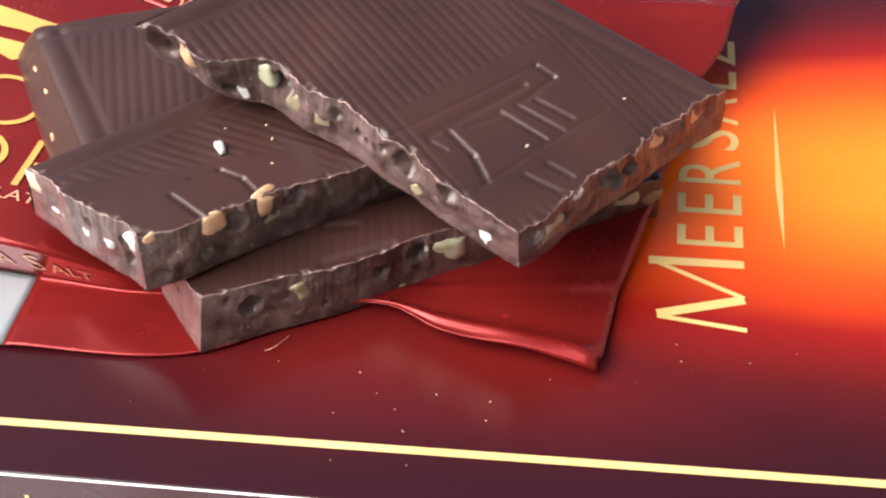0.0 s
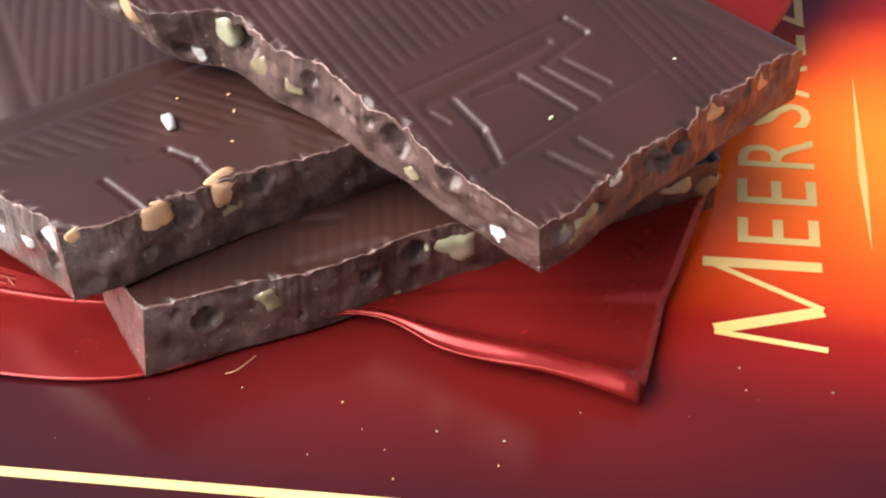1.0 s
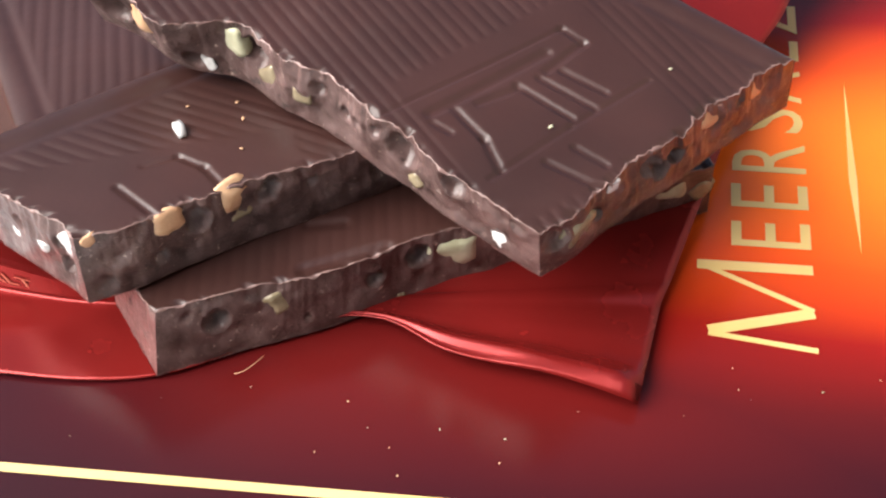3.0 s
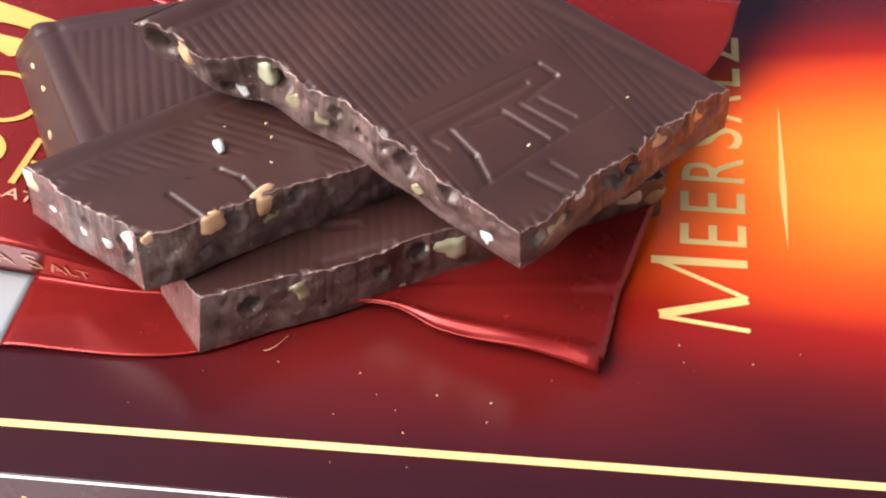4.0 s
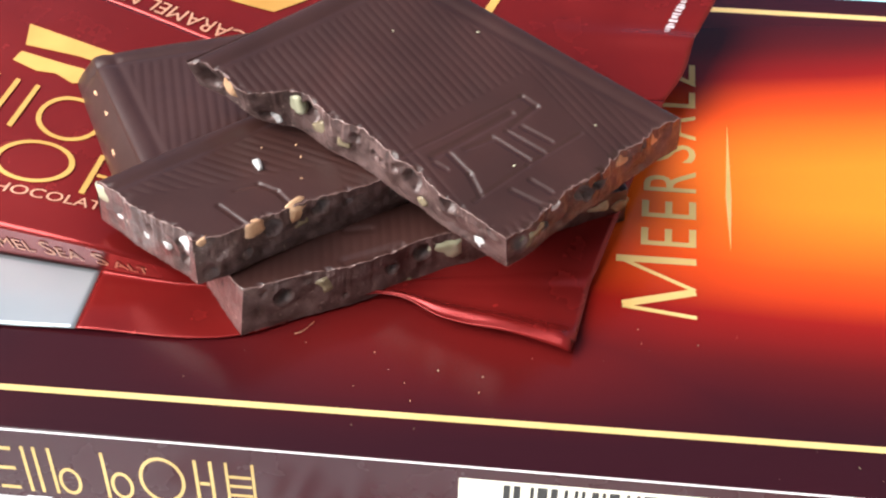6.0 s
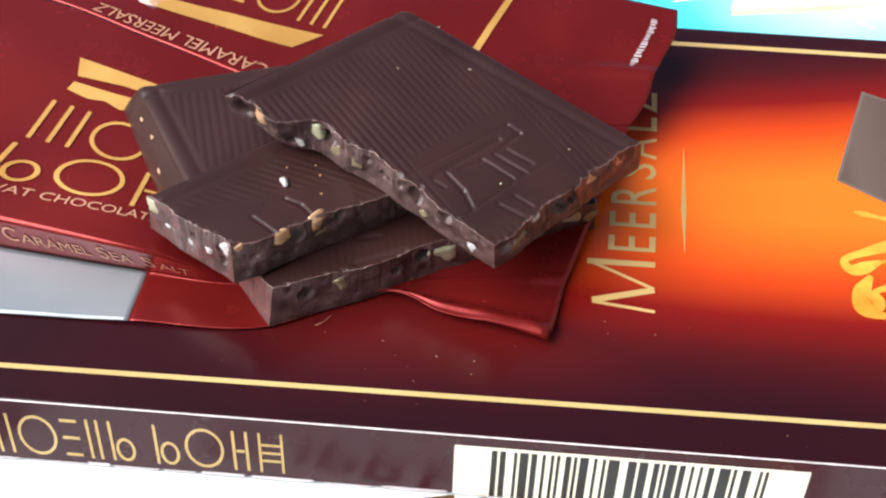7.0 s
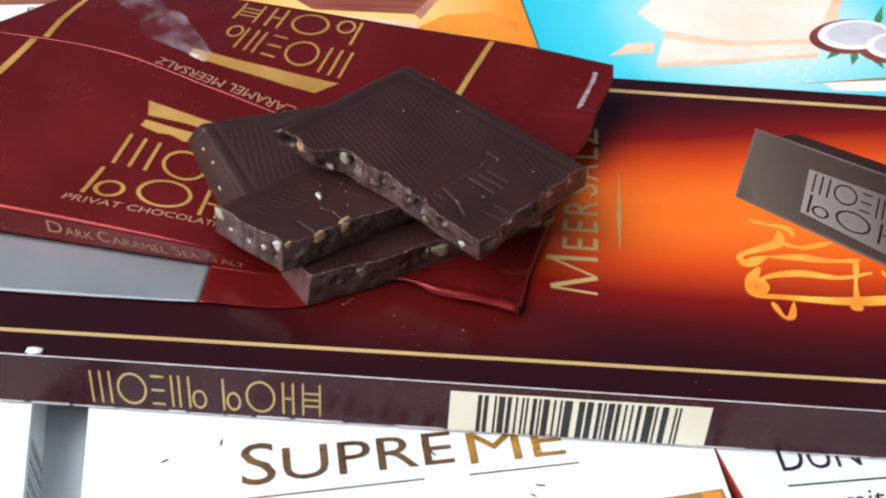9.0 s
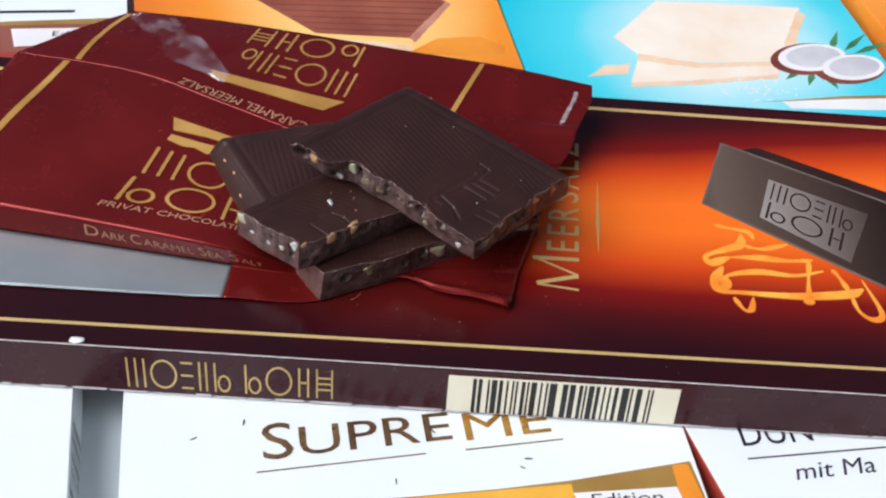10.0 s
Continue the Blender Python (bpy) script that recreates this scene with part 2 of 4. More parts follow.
def emblem_shapes(kinds, thick=0.12):
    """A row of plain bars, rings and ladders, one unit high; stands in for a maker's mark. Returns outlines and the row's length."""
    glyphs, x = [], 0.0
    for k in kinds:
        out = []
        if k == "w":
            out += stroke_quads([((x + d, 0), (x + d, 1)) for d in (0.06, 0.36, 0.66)], thick)
            x += 0.9
        elif k == "o":
            out += ring_quads(x + 0.45, 0.5, 0.48, 0.5, thick)
            x += 1.08
        elif k == "s":
            out += stroke_quads([((x, h), (x + 0.42, h)) for h in (0.07, 0.5, 0.93)], thick)
            x += 0.6
        elif k == "e":
            out += stroke_quads([((x + 0.06, 0), (x + 0.06, 1)), ((x + 0.3, 0), (x + 0.3, 1))], thick)
            x += 0.55
        elif k == "p":
            out += stroke_quads([((x + 0.06, 0), (x + 0.06, 1))], thick) + ring_quads(x + 0.38, 0.3, 0.24, 0.3, thick, 18)
            x += 0.8
        elif k == "t":
            out += stroke_quads([((x + 0.1, 0), (x + 0.1, 1)), ((x + 0.42, 0), (x + 0.42, 1))], thick) + stroke_quads([((x + 0.16, 0.5), (x + 0.36, 0.5))], thick)
            x += 0.68
        elif k == "h":
            out += stroke_quads([((x + 0.06, 0), (x + 0.06, 1)), ((x + 0.6, 0), (x + 0.6, 1))] + [((x + 0.1, h), (x + 0.56, h)) for h in (0.3, 0.5, 0.7)], thick * 0.85)
            x += 0.8
        else:
            x += 0.3
        if out:
            glyphs.append(out)
    return glyphs, x


def decal(name, outlines, mapping, material, parent, label="", lift=0.0):
    """Outlines in the plane, laid onto a surface by mapping(x, y)."""
    verts, faces, seen = [], [], {}
    for o in outlines:
        face = []
        for x, y in o:
            key = (round(x, 4), round(y, 4))
            if key not in seen:
                seen[key] = len(verts)
                p = mapping(x, y)
                verts.append((p[0], p[1], p[2] + lift * len(faces)))
            if seen[key] not in face:
                face.append(seen[key])
        if len(face) > 2:
            faces.append(tuple(face))
    return soup(name, verts, faces, material, parent, label, smooth=False)


def emblem(kinds, thick, mapping, material, parent):
    """Each plain shape of the row as a part; mapping takes the place along the row, its height and the row's length."""
    glyphs, length = emblem_shapes(kinds, thick)
    for g in glyphs:
        decal("emblem_shape", g, lambda x, y: mapping(x, y, length), material, parent)


# prints on the carton's top
LEAN_X = 0.047


def meer(y, up=0.0):
    return (20.85 + LEAN_X * (y - 17.4) - up, y, 0.05)


for glyph, y0, y1, tall in (("E", 26.4, 28.8, 5.4), ("E", 30.2, 32.6, 5.4), ("R", 33.9, 37.0, 5.3), ("S", 38.3, 41.0, 5.3), ("A", 41.8, 45.7, 5.3), ("L", 47.0, 49.6, 5.3), ("Z", 50.6, 54.4, 5.3)):
    letters("letter", glyph, meer(y0), (LEAN_X, 1, 0), (-1, 0, 0), y1 - y0, tall, PALE_GOLD, carton)
decal("letter", stroke_quads([((17.65, 0.0), (18.55, 6.9)), ((20.9, 0.1), (24.5, 7.5))], 0.42) + stroke_quads([((18.75, 6.9), (20.75, 0.1)), ((24.45, 7.7), (24.5, 0.0))], 0.85),
      lambda y, up: meer(y, up), PALE_GOLD, carton, lift=0.004)
flat("gold_rule", [(24.6, 26.3), (25.2, 33.7), (25.5, 44.7), (24.6, 33.7)], 0.05, PALE_GOLD, carton)


# prints on the carton's front face
def front_face(x, h):
    k = h / -8.6
    return (x, FRONT * k - 0.05, h)


decal("front_panel", [rect(X0 + 0.4, X1 - 0.4, -8.4, -0.2)], lambda x, y: (x, front_face(x, y)[1] + 0.03, y), PLUM, carton)
emblem("wosep poth", 0.072, lambda x, y, n: front_face(-49.0 + x * 32.4 / n, -7.6 + 5.7 * y), PALE_GOLD, carton)
label = decal("barcode_label", [rect(0.3, 35.9, -8.5, -1.35)], lambda x, y: front_face(x, y), CREAM, carton)
rng = random.Random(7)
x = 4.1
bars = []
while x < 32.0:
    w = rng.choice((0.3, 0.3, 0.56, 0.56, 0.85, 1.1))
    bars.append(rect(x, min(x + w, 32.4), -8.45, -1.75))
    x += w + rng.choice((0.3, 0.3, 0.3, 0.56, 0.56, 0.85))
for bar in bars:
    decal("barcode_bar", [bar], lambda x, y: (lambda p: (p[0], p[1] - 0.04, p[2]))(front_face(x, y)), INK, label)
decal("scuffed_edge", [rect(X0 + 0.4, X1 - 0.4, -0.10, 0.06)], lambda x, y: (x, y * 0.9, 0.02 + min(0, y) * 0.6), EDGE_WHITE, carton)
rng = random.Random(3)
x, scuffs = X0 + 1, []
while x < X1 - 5:
    w = rng.uniform(1.0, 7.0)
    scuffs.append(rect(x, x + w, -8.62, -8.62 + rng.uniform(0.15, 0.45)))
    x += w + rng.uniform(0.0, 1.2)
decal("scuffed_edge", scuffs, lambda x, y: front_face(x, y), EDGE_WHITE, carton)

# picture of a chocolate bar and caramel on the carton
def shaded_print(name, stops):
    """A printed picture whose tone changes along the carton."""
    m, tree, b = nodes_of(name)
    co = tree.nodes.new("ShaderNodeTexCoord")
    sep = tree.nodes.new("ShaderNodeSeparateXYZ")
    tree.links.new(co.outputs["Object"], sep.inputs[0])
    mix = tree.nodes.new("ShaderNodeMath")
    mix.operation = "MULTIPLY_ADD"
    tree.links.new(noise_out(tree, 60, 3.0), mix.inputs[0])
    mix.inputs[1].default_value = 0.004
    tree.links.new(sep.outputs[0], mix.inputs[2])
    lo, hi = stops[0][0], stops[-1][0]
    n = tree.nodes.new("ShaderNodeMapRange")
    n.inputs["From Min"].default_value, n.inputs["From Max"].default_value = lo * MM, hi * MM
    tree.links.new(mix.outputs[0], n.inputs["Value"])
    tree.links.new(ramp(tree, n.outputs[0], [((p - lo) / (hi - lo), c) for p, c in stops]), b.inputs["Base Color"])
    b.inputs["Roughness"].default_value = 0.36
    b.inputs["Specular IOR Level"].default_value = 0.25
    return m


PIC_BAR = shaded_print("printed_bar", [(43, (0.060, 0.040, 0.030)), (49, (0.125, 0.090, 0.072)), (56, (0.085, 0.058, 0.046)), (66, (0.058, 0.036, 0.028)), (78, (0.020, 0.011, 0.008))])
PIC_PANEL = shaded_print("printed_bar_panel_face", [(53, (0.34, 0.31, 0.30)), (62, (0.22, 0.19, 0.175)), (74, (0.075, 0.052, 0.044))])
PIC_SHADE = surface("printed_bar_side", (0.02, 0.008, 0.006), (0.035, 0.014, 0.01), 60, 0.36, coat=0.2, spec=0.25)
PIC_SHINE = surface("printed_bar_panel", (0.10, 0.078, 0.065), (0.20, 0.165, 0.145), 60, 0.36, coat=0.2, spec=0.25)
PIC_CARAMEL = surface("printed_caramel", (0.86, 0.22, 0.008), (0.95, 0.50, 0.06), 160, 0.3, coat=0.6)


def bar_frame(a, b):
    """From the printed bar's own axes to the carton's top; it widens away from its near end."""
    ang = radians(-32.0 + 0.36 * b)
    return (43.7 + a * math.cos(ang) + b * 0.317, 40.3 + a * math.sin(ang) + b * 0.95, 0.05)


decal("printed_bar_side", [[(3.5, 17.6), (6.5, 20.2), (62, 20.2), (62, 17.6)]], bar_frame, PIC_SHADE, carton)
decal("printed_bar", [[(0, 0), (62, 0), (62, 18), (0, 18)]], lambda a, b: (*bar_frame(a, b)[:2], 0.07), PIC_BAR, carton)
decal("printed_bar_rim", [[(0, 0), (62, 0), (62, 0.45), (0, 0.45)], [(0, 0.45), (0.4, 0.45), (0.4, 18), (0, 18)], [(0.4, 17.6), (62, 17.6), (62, 18), (0.4, 18)]], lambda a, b: (*bar_frame(a, b)[:2], 0.085), PIC_SHINE, carton)
decal("printed_bar_panel", [[(10.5, 3.0), (27.3, 1.9), (28.5, 13.7), (10.2, 13.0)]], lambda a, b: (*bar_frame(a, b)[:2], 0.09), PIC_PANEL, carton)
emblem("pot", 0.075, lambda a, b, n: (*bar_frame(11.2 + 15.4 * a / n, 3.4 + 4.1 * b)[:2], 0.11), PIC_SHADE, carton)
emblem("wosep", 0.075, lambda a, b, n: (*bar_frame(11.2 + 15.9 * a / n, 8.2 + 4.3 * b)[:2], 0.11), PIC_SHADE, carton)
def ribbon(points, width, n=10):
    """A smooth painted strand through points, thick in its middle, with round ends."""
    pts = [Vector(p) for p in points]
    pts = [pts[0] * 2 - pts[1]] + pts + [pts[-1] * 2 - pts[-2]]
    line = []
    for i in range(1, len(pts) - 2):
        p0, p1, p2, p3 = pts[i - 1:i + 3]
        for k in range(n):
            t = k / n
            line.append(0.5 * (2 * p1 + (p2 - p0) * t + (2 * p0 - 5 * p1 + 4 * p2 - p3) * t * t + (3 * p1 - p0 - 3 * p2 + p3) * t ** 3))
    line.append(pts[-2])
    left, right = [], []
    for i, p in enumerate(line):
        d = line[min(i + 1, len(line) - 1)] - line[max(i - 1, 0)]
        s = i / (len(line) - 1)
        w = width * (0.75 + 0.25 * math.sin(9.0 * s + width * 7)) * min(1.0, 0.35 + 6 * s, 0.35 + 6 * (1 - s)) / 2
        nrm = Vector((-d.y, d.x)).normalized() * w
        left.append(tuple(p + nrm))
        right.append(tuple(p - nrm))
    return [[left[i], left[i + 1], right[i + 1], right[i]] for i in range(len(line) - 1)]


strands = []
for width, points in ((0.9, [(40.3, 33.0), (43.0, 32.3), (45.8, 31.6), (46.6, 30.0)]), (1.4, [(44.6, 31.1), (44.3, 28.6), (41.5, 27.2), (38.8, 25.8), (39.6, 24.3), (42.5, 25.7)]),
                      (1.2, [(42.5, 25.7), (47.1, 25.8), (51.6, 25.4), (55.6, 25.7)]), (1.5, [(41.3, 23.6), (40.0, 20.7), (40.4, 18.5), (44.3, 18.1), (52.5, 17.8), (60.2, 18.6), (62.8, 19.9)]),
                      (1.1, [(40.5, 20.0), (42.3, 21.8), (46.9, 22.7), (52.4, 22.2), (57.0, 23.4)]), (0.9, [(42.6, 17.1), (44.0, 14.6), (45.1, 14.7), (45.6, 17.3)]),
                      (1.0, [(60.7, 18.3), (61.5, 15.1), (63.4, 13.5), (64.9, 14.9), (62.8, 21.8)]), (0.8, [(55.0, 25.6), (54.4, 20.9), (54.1, 16.2)]), (0.9, [(58.4, 23.9), (59.7, 21.3), (60.5, 19.0)]), (0.9, [(45.0, 28.4), (47.8, 27.8), (52.0, 29.1)])):
    strands.append(ribbon([(-1.4 + 1.0875 * x + 0.08 * y, -1.4 + 0.037 * x + 1.06 * y) for x, y in points], width * 1.25))
for k, strand in enumerate(strands):
    decal("printed_caramel", strand, lambda a, b: (a, b, 0.06 + 0.003 * k), PIC_CARAMEL, carton, lift=0.00002)
decal("printed_caramel", ring_quads(44.8, 21.3, 1.6, 1.7, 1.68, 18), lambda a, b: (a, b, 0.10), PIC_CARAMEL, carton)
decal("printed_caramel", ring_quads(58.7, 18.4, 1.0, 0.8, 0.78, 16), lambda a, b: (a, b, 0.10), PIC_CARAMEL, carton)


# ---- chocolate slabs ----
def fbm(x, y, z, octaves=4):
    return noise.fractal(Vector((x, y, z)), 1.0, 2.1, octaves)


def seg_dist(px, py, a, b):
    dx, dy = b[0] - a[0], b[1] - a[1]
    s = np.clip(((px - a[0]) * dx + (py - a[1]) * dy) / (dx * dx + dy * dy), 0, 1)
    return np.hypot(px - a[0] - s * dx, py - a[1] - s * dy)


def slab(label, corners, kinds, bulges, thick, plane, ridge, marks, chunks, seed, step=0.14, panel=None, flare=(0.3, 0.3, 0.3, 0.3), rough=1.0):
    """A broken piece of moulded chocolate. corners: outline of its top in turn; kinds: 'm' moulded or 'b' broken edges; bulges: waves (at, size, width) of an edge;
    plane: height and slopes of the top; ridge: direction, spacing and depth of the ribs; marks: pressed bars; chunks: (edge, along, down, size, kind)."""
    z0, bx, by = plane
    ob = thing("chocolate_piece", label, "chocolate", "broken chocolate pieces")
    ob.location = (corners[0][0] * MM, corners[0][1] * MM, (z0 + bx * corners[0][0] + by * corners[0][1] - thick) * MM)
    area = sum(corners[i][0] * corners[(i + 1) % 4][1] - corners[(i + 1) % 4][0] * corners[i][1] for i in range(4))
    turn = 1 if area > 0 else -1

    def edge(i, s):
        a, b = corners[i], corners[(i + 1) % 4]
        x, y = a[0] + (b[0] - a[0]) * s, a[1] + (b[1] - a[1]) * s
        if kinds[i] == "b":
            d = math.hypot(b[0] - a[0], b[1] - a[1])
            nx, ny = turn * (b[1] - a[1]) / d, -turn * (b[0] - a[0]) / d
            fade = min(1, 8 * s, 8 * (1 - s))
            off = sum(k * math.exp(-((s - c) / w) ** 2) for c, k, w in bulges[i])
            off += rough * fade * (0.20 * fbm(x * 0.35, y * 0.35, seed) + 0.20 * fbm(x * 0.9, y * 0.9, seed + 5) + 0.12 * fbm(x * 2.6, y * 2.6, seed + 8))
            x, y = x + nx * off, y + ny * off
        return x, y

    def span(i):
        a, b = corners[i], corners[(i + 1) % 4]
        return math.hypot(b[0] - a[0], b[1] - a[1])

    nu, nv = int(max(span(0), span(2)) / step), int(max(span(1), span(3)) / step)
    us, vs = np.linspace(0, 1, nu + 1), np.linspace(0, 1, nv + 1)
    e0 = np.array([edge(0, s) for s in us])
    e1 = np.array([edge(1, s) for s in vs])
    e2 = np.array([edge(2, 1 - s) for s in us])
    e3 = np.array([edge(3, 1 - s) for s in vs])
    U, V = us[:, None, None], vs[None, :, None]
    c = np.array(corners, float)
    P = (1 - V) * e0[:, None] + V * e2[:, None] + (1 - U) * e3[None] + U * e1[None] - ((1 - U) * (1 - V) * c[0] + U * (1 - V) * c[1] + U * V * c[2] + (1 - U) * V * c[3])
    X, Y = P[..., 0], P[..., 1]
    Z = z0 + bx * X + by * Y
    H = np.zeros_like(X)
    # ribs, which stop short of the moulded rim and of the pressed panel
    ang, gap, deep = ridge
    ca, sa = math.cos(radians(ang)), math.sin(radians(ang))
    phase = (X * -sa + Y * ca) / gap
    wave = np.abs((phase % 1.0) - 0.5) * 2
    ribs = deep * (np.clip(wave * 1.5, 0, 1) - 1)
    inside = np.ones_like(X)
    for i in range(4):
        if kinds[i] == "m":
            inside *= np.clip((seg_dist(X, Y, corners[i], corners[(i + 1) % 4]) - 2.6) / 0.5, 0, 1)
    if panel:
        px, py, pw, ph, pa = panel
        cx, sx = math.cos(radians(pa)), math.sin(radians(pa))
        lx, ly = (X - px) * cx + (Y - py) * sx, -(X - px) * sx + (Y - py) * cx
        mask = np.clip((np.maximum(np.abs(lx) - pw / 2, np.abs(ly) - ph / 2)) / 0.35 + 0.5, 0, 1)
        inside *= mask
    H += ribs * inside
    for a, b, w, d in marks:
        q = seg_dist(X, Y, a, b)
        H -= 0.62 * d * np.clip((1.6 * w - q) / (1.2 * w), 0, 1) ** 1.5
    for i in range(4):
        q = seg_dist(X, Y, corners[i], corners[(i + 1) % 4])
        if kinds[i] == "m":
            t = np.clip(1 - q / 1.3, 0, 1)
            H -= 0.6 * (1 - np.sqrt(np.clip(1 - t * t, 0, 1)))
            H -= 0.12 * np.exp(-((q - 2.1) / 0.45) ** 2)
    # soft unevenness, and chipped lips along the breaks
    gx, gy = np.meshgrid(np.linspace(0, 6, nu + 1), np.linspace(0, 6, nv + 1), indexing="ij")
    H += 0.05 * np.sin(gx * 1.7 + seed) * np.sin(gy * 1.3 + 2 * seed)
    for i in range(4):
        if kinds[i] != "b":
            continue
        n = nu if i in (0, 2) else nv
        chip = np.array([max(0.0, fbm(k * step * 0.9, seed, i * 3.0)) for k in range(n + 1)])
        for depth_in, share in ((0, 0.55), (1, 0.42), (2, 0.28), (3, 0.15), (4, 0.06)):
            if i == 0:
                H[:, depth_in] -= rough * chip * share
            elif i == 2:
                H[:, nv - depth_in] -= rough * chip * share
            elif i == 3:
                H[depth_in, :] -= rough * chip * share
            else:
                H[nu - depth_in, :] -= rough * chip * share
    Z = Z + H
    o = np.array(corners[0] + (z0 + bx * corners[0][0] + by * corners[0][1] - thick,))
    top = np.stack([X, Y, Z], -1) - o
    verts = [tuple(v) for v in top.reshape(-1, 3)]
    idx = lambda i, j: i * (nv + 1) + j
    faces = [(idx(i, j), idx(i + 1, j), idx(i + 1, j + 1), idx(i, j + 1)) if turn > 0 else (idx(i, j), idx(i, j + 1), idx(i + 1, j + 1), idx(i + 1, j)) for i in range(nu) for j in range(nv)]
    rings = [[idx(i, 0) for i in range(nu + 1)], [idx(nu, j) for j in range(nv + 1)], [idx(i, nv) for i in range(nu, -1, -1)], [idx(0, j) for j in range(nv, -1, -1)]]
    bottom = []
    rows = 22
    pair = [(f, f) if isinstance(f, (int, float)) else f for f in flare]
    norm = []
    for i in range(4):
        a, b = corners[i], corners[(i + 1) % 4]
        norm.append((turn * (b[1] - a[1]) / span(i), -turn * (b[0] - a[0]) / span(i)))
    foot = [(norm[i - 1][0] * pair[i - 1][1] + norm[i][0] * pair[i][0], norm[i - 1][1] * pair[i - 1][1] + norm[i][1] * pair[i][0]) for i in range(4)]
    for i in range(4):
        a, b = corners[i], corners[(i + 1) % 4]
        d = span(i)
        nx, ny = turn * (b[1] - a[1]) / d, -turn * (b[0] - a[0]) / d
        wall, wf, n = [], [], len(rings[i])
        dice = random.Random(int(seed * 10) + i)
        holes = [(dice.uniform(0.04, 0.96) * d, dice.uniform(0.12, 0.9) * thick, dice.uniform(0.22, 0.7)) for _ in range(int(d * 0.2))] + [(at * d, down * thick, size / 2) for e, at, down, size, kind in chunks if e == i and kind == "hole"]
        for k in range(rows + 1):
            f = k / rows
            for m, r in enumerate(rings[i]):
                x, y, z = verts[r]
                s = m / (n - 1)
                fade = min(1, 10 * s, 10 * (1 - s))
                floor_z = bx * (x + o[0] - corners[0][0]) + by * (y + o[1] - corners[0][1])
                zz = z + (floor_z - z) * f
                if kinds[i] == "b":
                    q = 0.34 * fbm(x * 0.45 + 9 * i, y * 0.4, zz * 0.4 + seed, 2) + 0.09 * fbm(x * 1.3, y * 1.3, zz * 1.3 + seed, 4)
                    pit = 0.0
                    for hs, hf, hr in holes:
                        q2 = ((s * d - hs) ** 2 + (f * thick - hf) ** 2) / (hr * hr)
                        if q2 < 1.7:
                            pit += 0.85 * hr * math.sqrt(1 - q2) if q2 < 1 else -0.10 * hr * (1.7 - q2)
                    ex, ey = a[0] + (b[0] - a[0]) * s - o[0], a[1] + (b[1] - a[1]) * s - o[1]
                    bulge = sum(c1 * math.exp(-((s - c0) / c2) ** 2) for c0, c1, c2 in bulges[i]) * 0.45
                    x, y = x + (ex + nx * bulge - x) * f, y + (ey + ny * bulge - y) * f
                    off = fade * min(1, 5 * f) * min(1, 0.3 + 4 * (1 - f)) * (rough * q - pit)
                    dz = fade * 0.05 * fbm(x * 1.7, y * 1.7, zz * 1.7 + 7) if 0 < k < rows else 0
                else:
                    off, dz = 0, 0
                g = f if kinds[i] == "b" else math.sin(f * 1.57)
                x += (foot[i][0] + (foot[(i + 1) % 4][0] - foot[i][0]) * s) * g
                y += (foot[i][1] + (foot[(i + 1) % 4][1] - foot[i][1]) * s) * g
                wall.append((x + nx * off, y + ny * off, zz + dz))
        for k in range(rows):
            for m in range(n - 1):
                q = (k * n + m, (k + 1) * n + m, (k + 1) * n + m + 1, k * n + m + 1)
                wf.append(q if turn > 0 else q[::-1])
        bottom += wall[rows * n:-1]
        if kinds[i] == "b":
            host = soup("broken_face", wall, wf, BREAK, ob, "rough broken chocolate with pits")
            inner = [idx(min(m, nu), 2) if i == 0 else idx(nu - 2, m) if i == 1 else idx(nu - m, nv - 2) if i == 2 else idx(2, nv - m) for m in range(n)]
            # chipped rims, whose pale colour also carries the edge highlight
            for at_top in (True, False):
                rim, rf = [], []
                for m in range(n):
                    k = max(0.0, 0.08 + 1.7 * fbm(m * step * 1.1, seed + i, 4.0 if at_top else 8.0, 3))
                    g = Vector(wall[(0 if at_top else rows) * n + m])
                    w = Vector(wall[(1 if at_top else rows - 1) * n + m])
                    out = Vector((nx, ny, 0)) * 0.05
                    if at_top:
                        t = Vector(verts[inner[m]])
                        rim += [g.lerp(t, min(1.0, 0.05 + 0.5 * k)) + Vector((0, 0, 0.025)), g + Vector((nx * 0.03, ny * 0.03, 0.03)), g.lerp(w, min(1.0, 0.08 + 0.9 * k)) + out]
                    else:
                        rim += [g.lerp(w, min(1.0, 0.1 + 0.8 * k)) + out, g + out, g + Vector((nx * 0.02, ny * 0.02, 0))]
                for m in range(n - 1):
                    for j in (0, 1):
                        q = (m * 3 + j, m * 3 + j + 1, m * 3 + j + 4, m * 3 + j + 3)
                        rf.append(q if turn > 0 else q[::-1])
                soup("bright_chipped_rim", rim, rf, CHIP, host)
        else:
            host = soup("moulded_edge", wall, wf, CHOC, ob)
        for e, along, down, size, kind in chunks:
            if e != i or kind == "hole":
                continue
            m = int(along * (n - 1))
            r = wall[int(down * rows) * n + m]
            chunk(host, (r[0] - nx * size * 0.12, r[1] - ny * size * 0.12, r[2] - size * 0.08), size, kind, seed * 31 + m, Vector((nx, ny, 0)))
    soup("top_face", verts, faces, CHOC, ob)
    soup("bottom_face", bottom, [tuple(range(len(bottom)))[::-turn]], CHOC, ob, smooth=False)
    return ob


KINDS = {"pale": ("nut_piece", NUT_PALE, "pale chopped nut"), "tan": ("nut_piece", NUT_TAN, "tan chopped nut"), "caramel": ("caramel_chip", CARAMEL, "translucent caramel chip"), "salt": ("salt_grain", SALT, "white salt grain")}


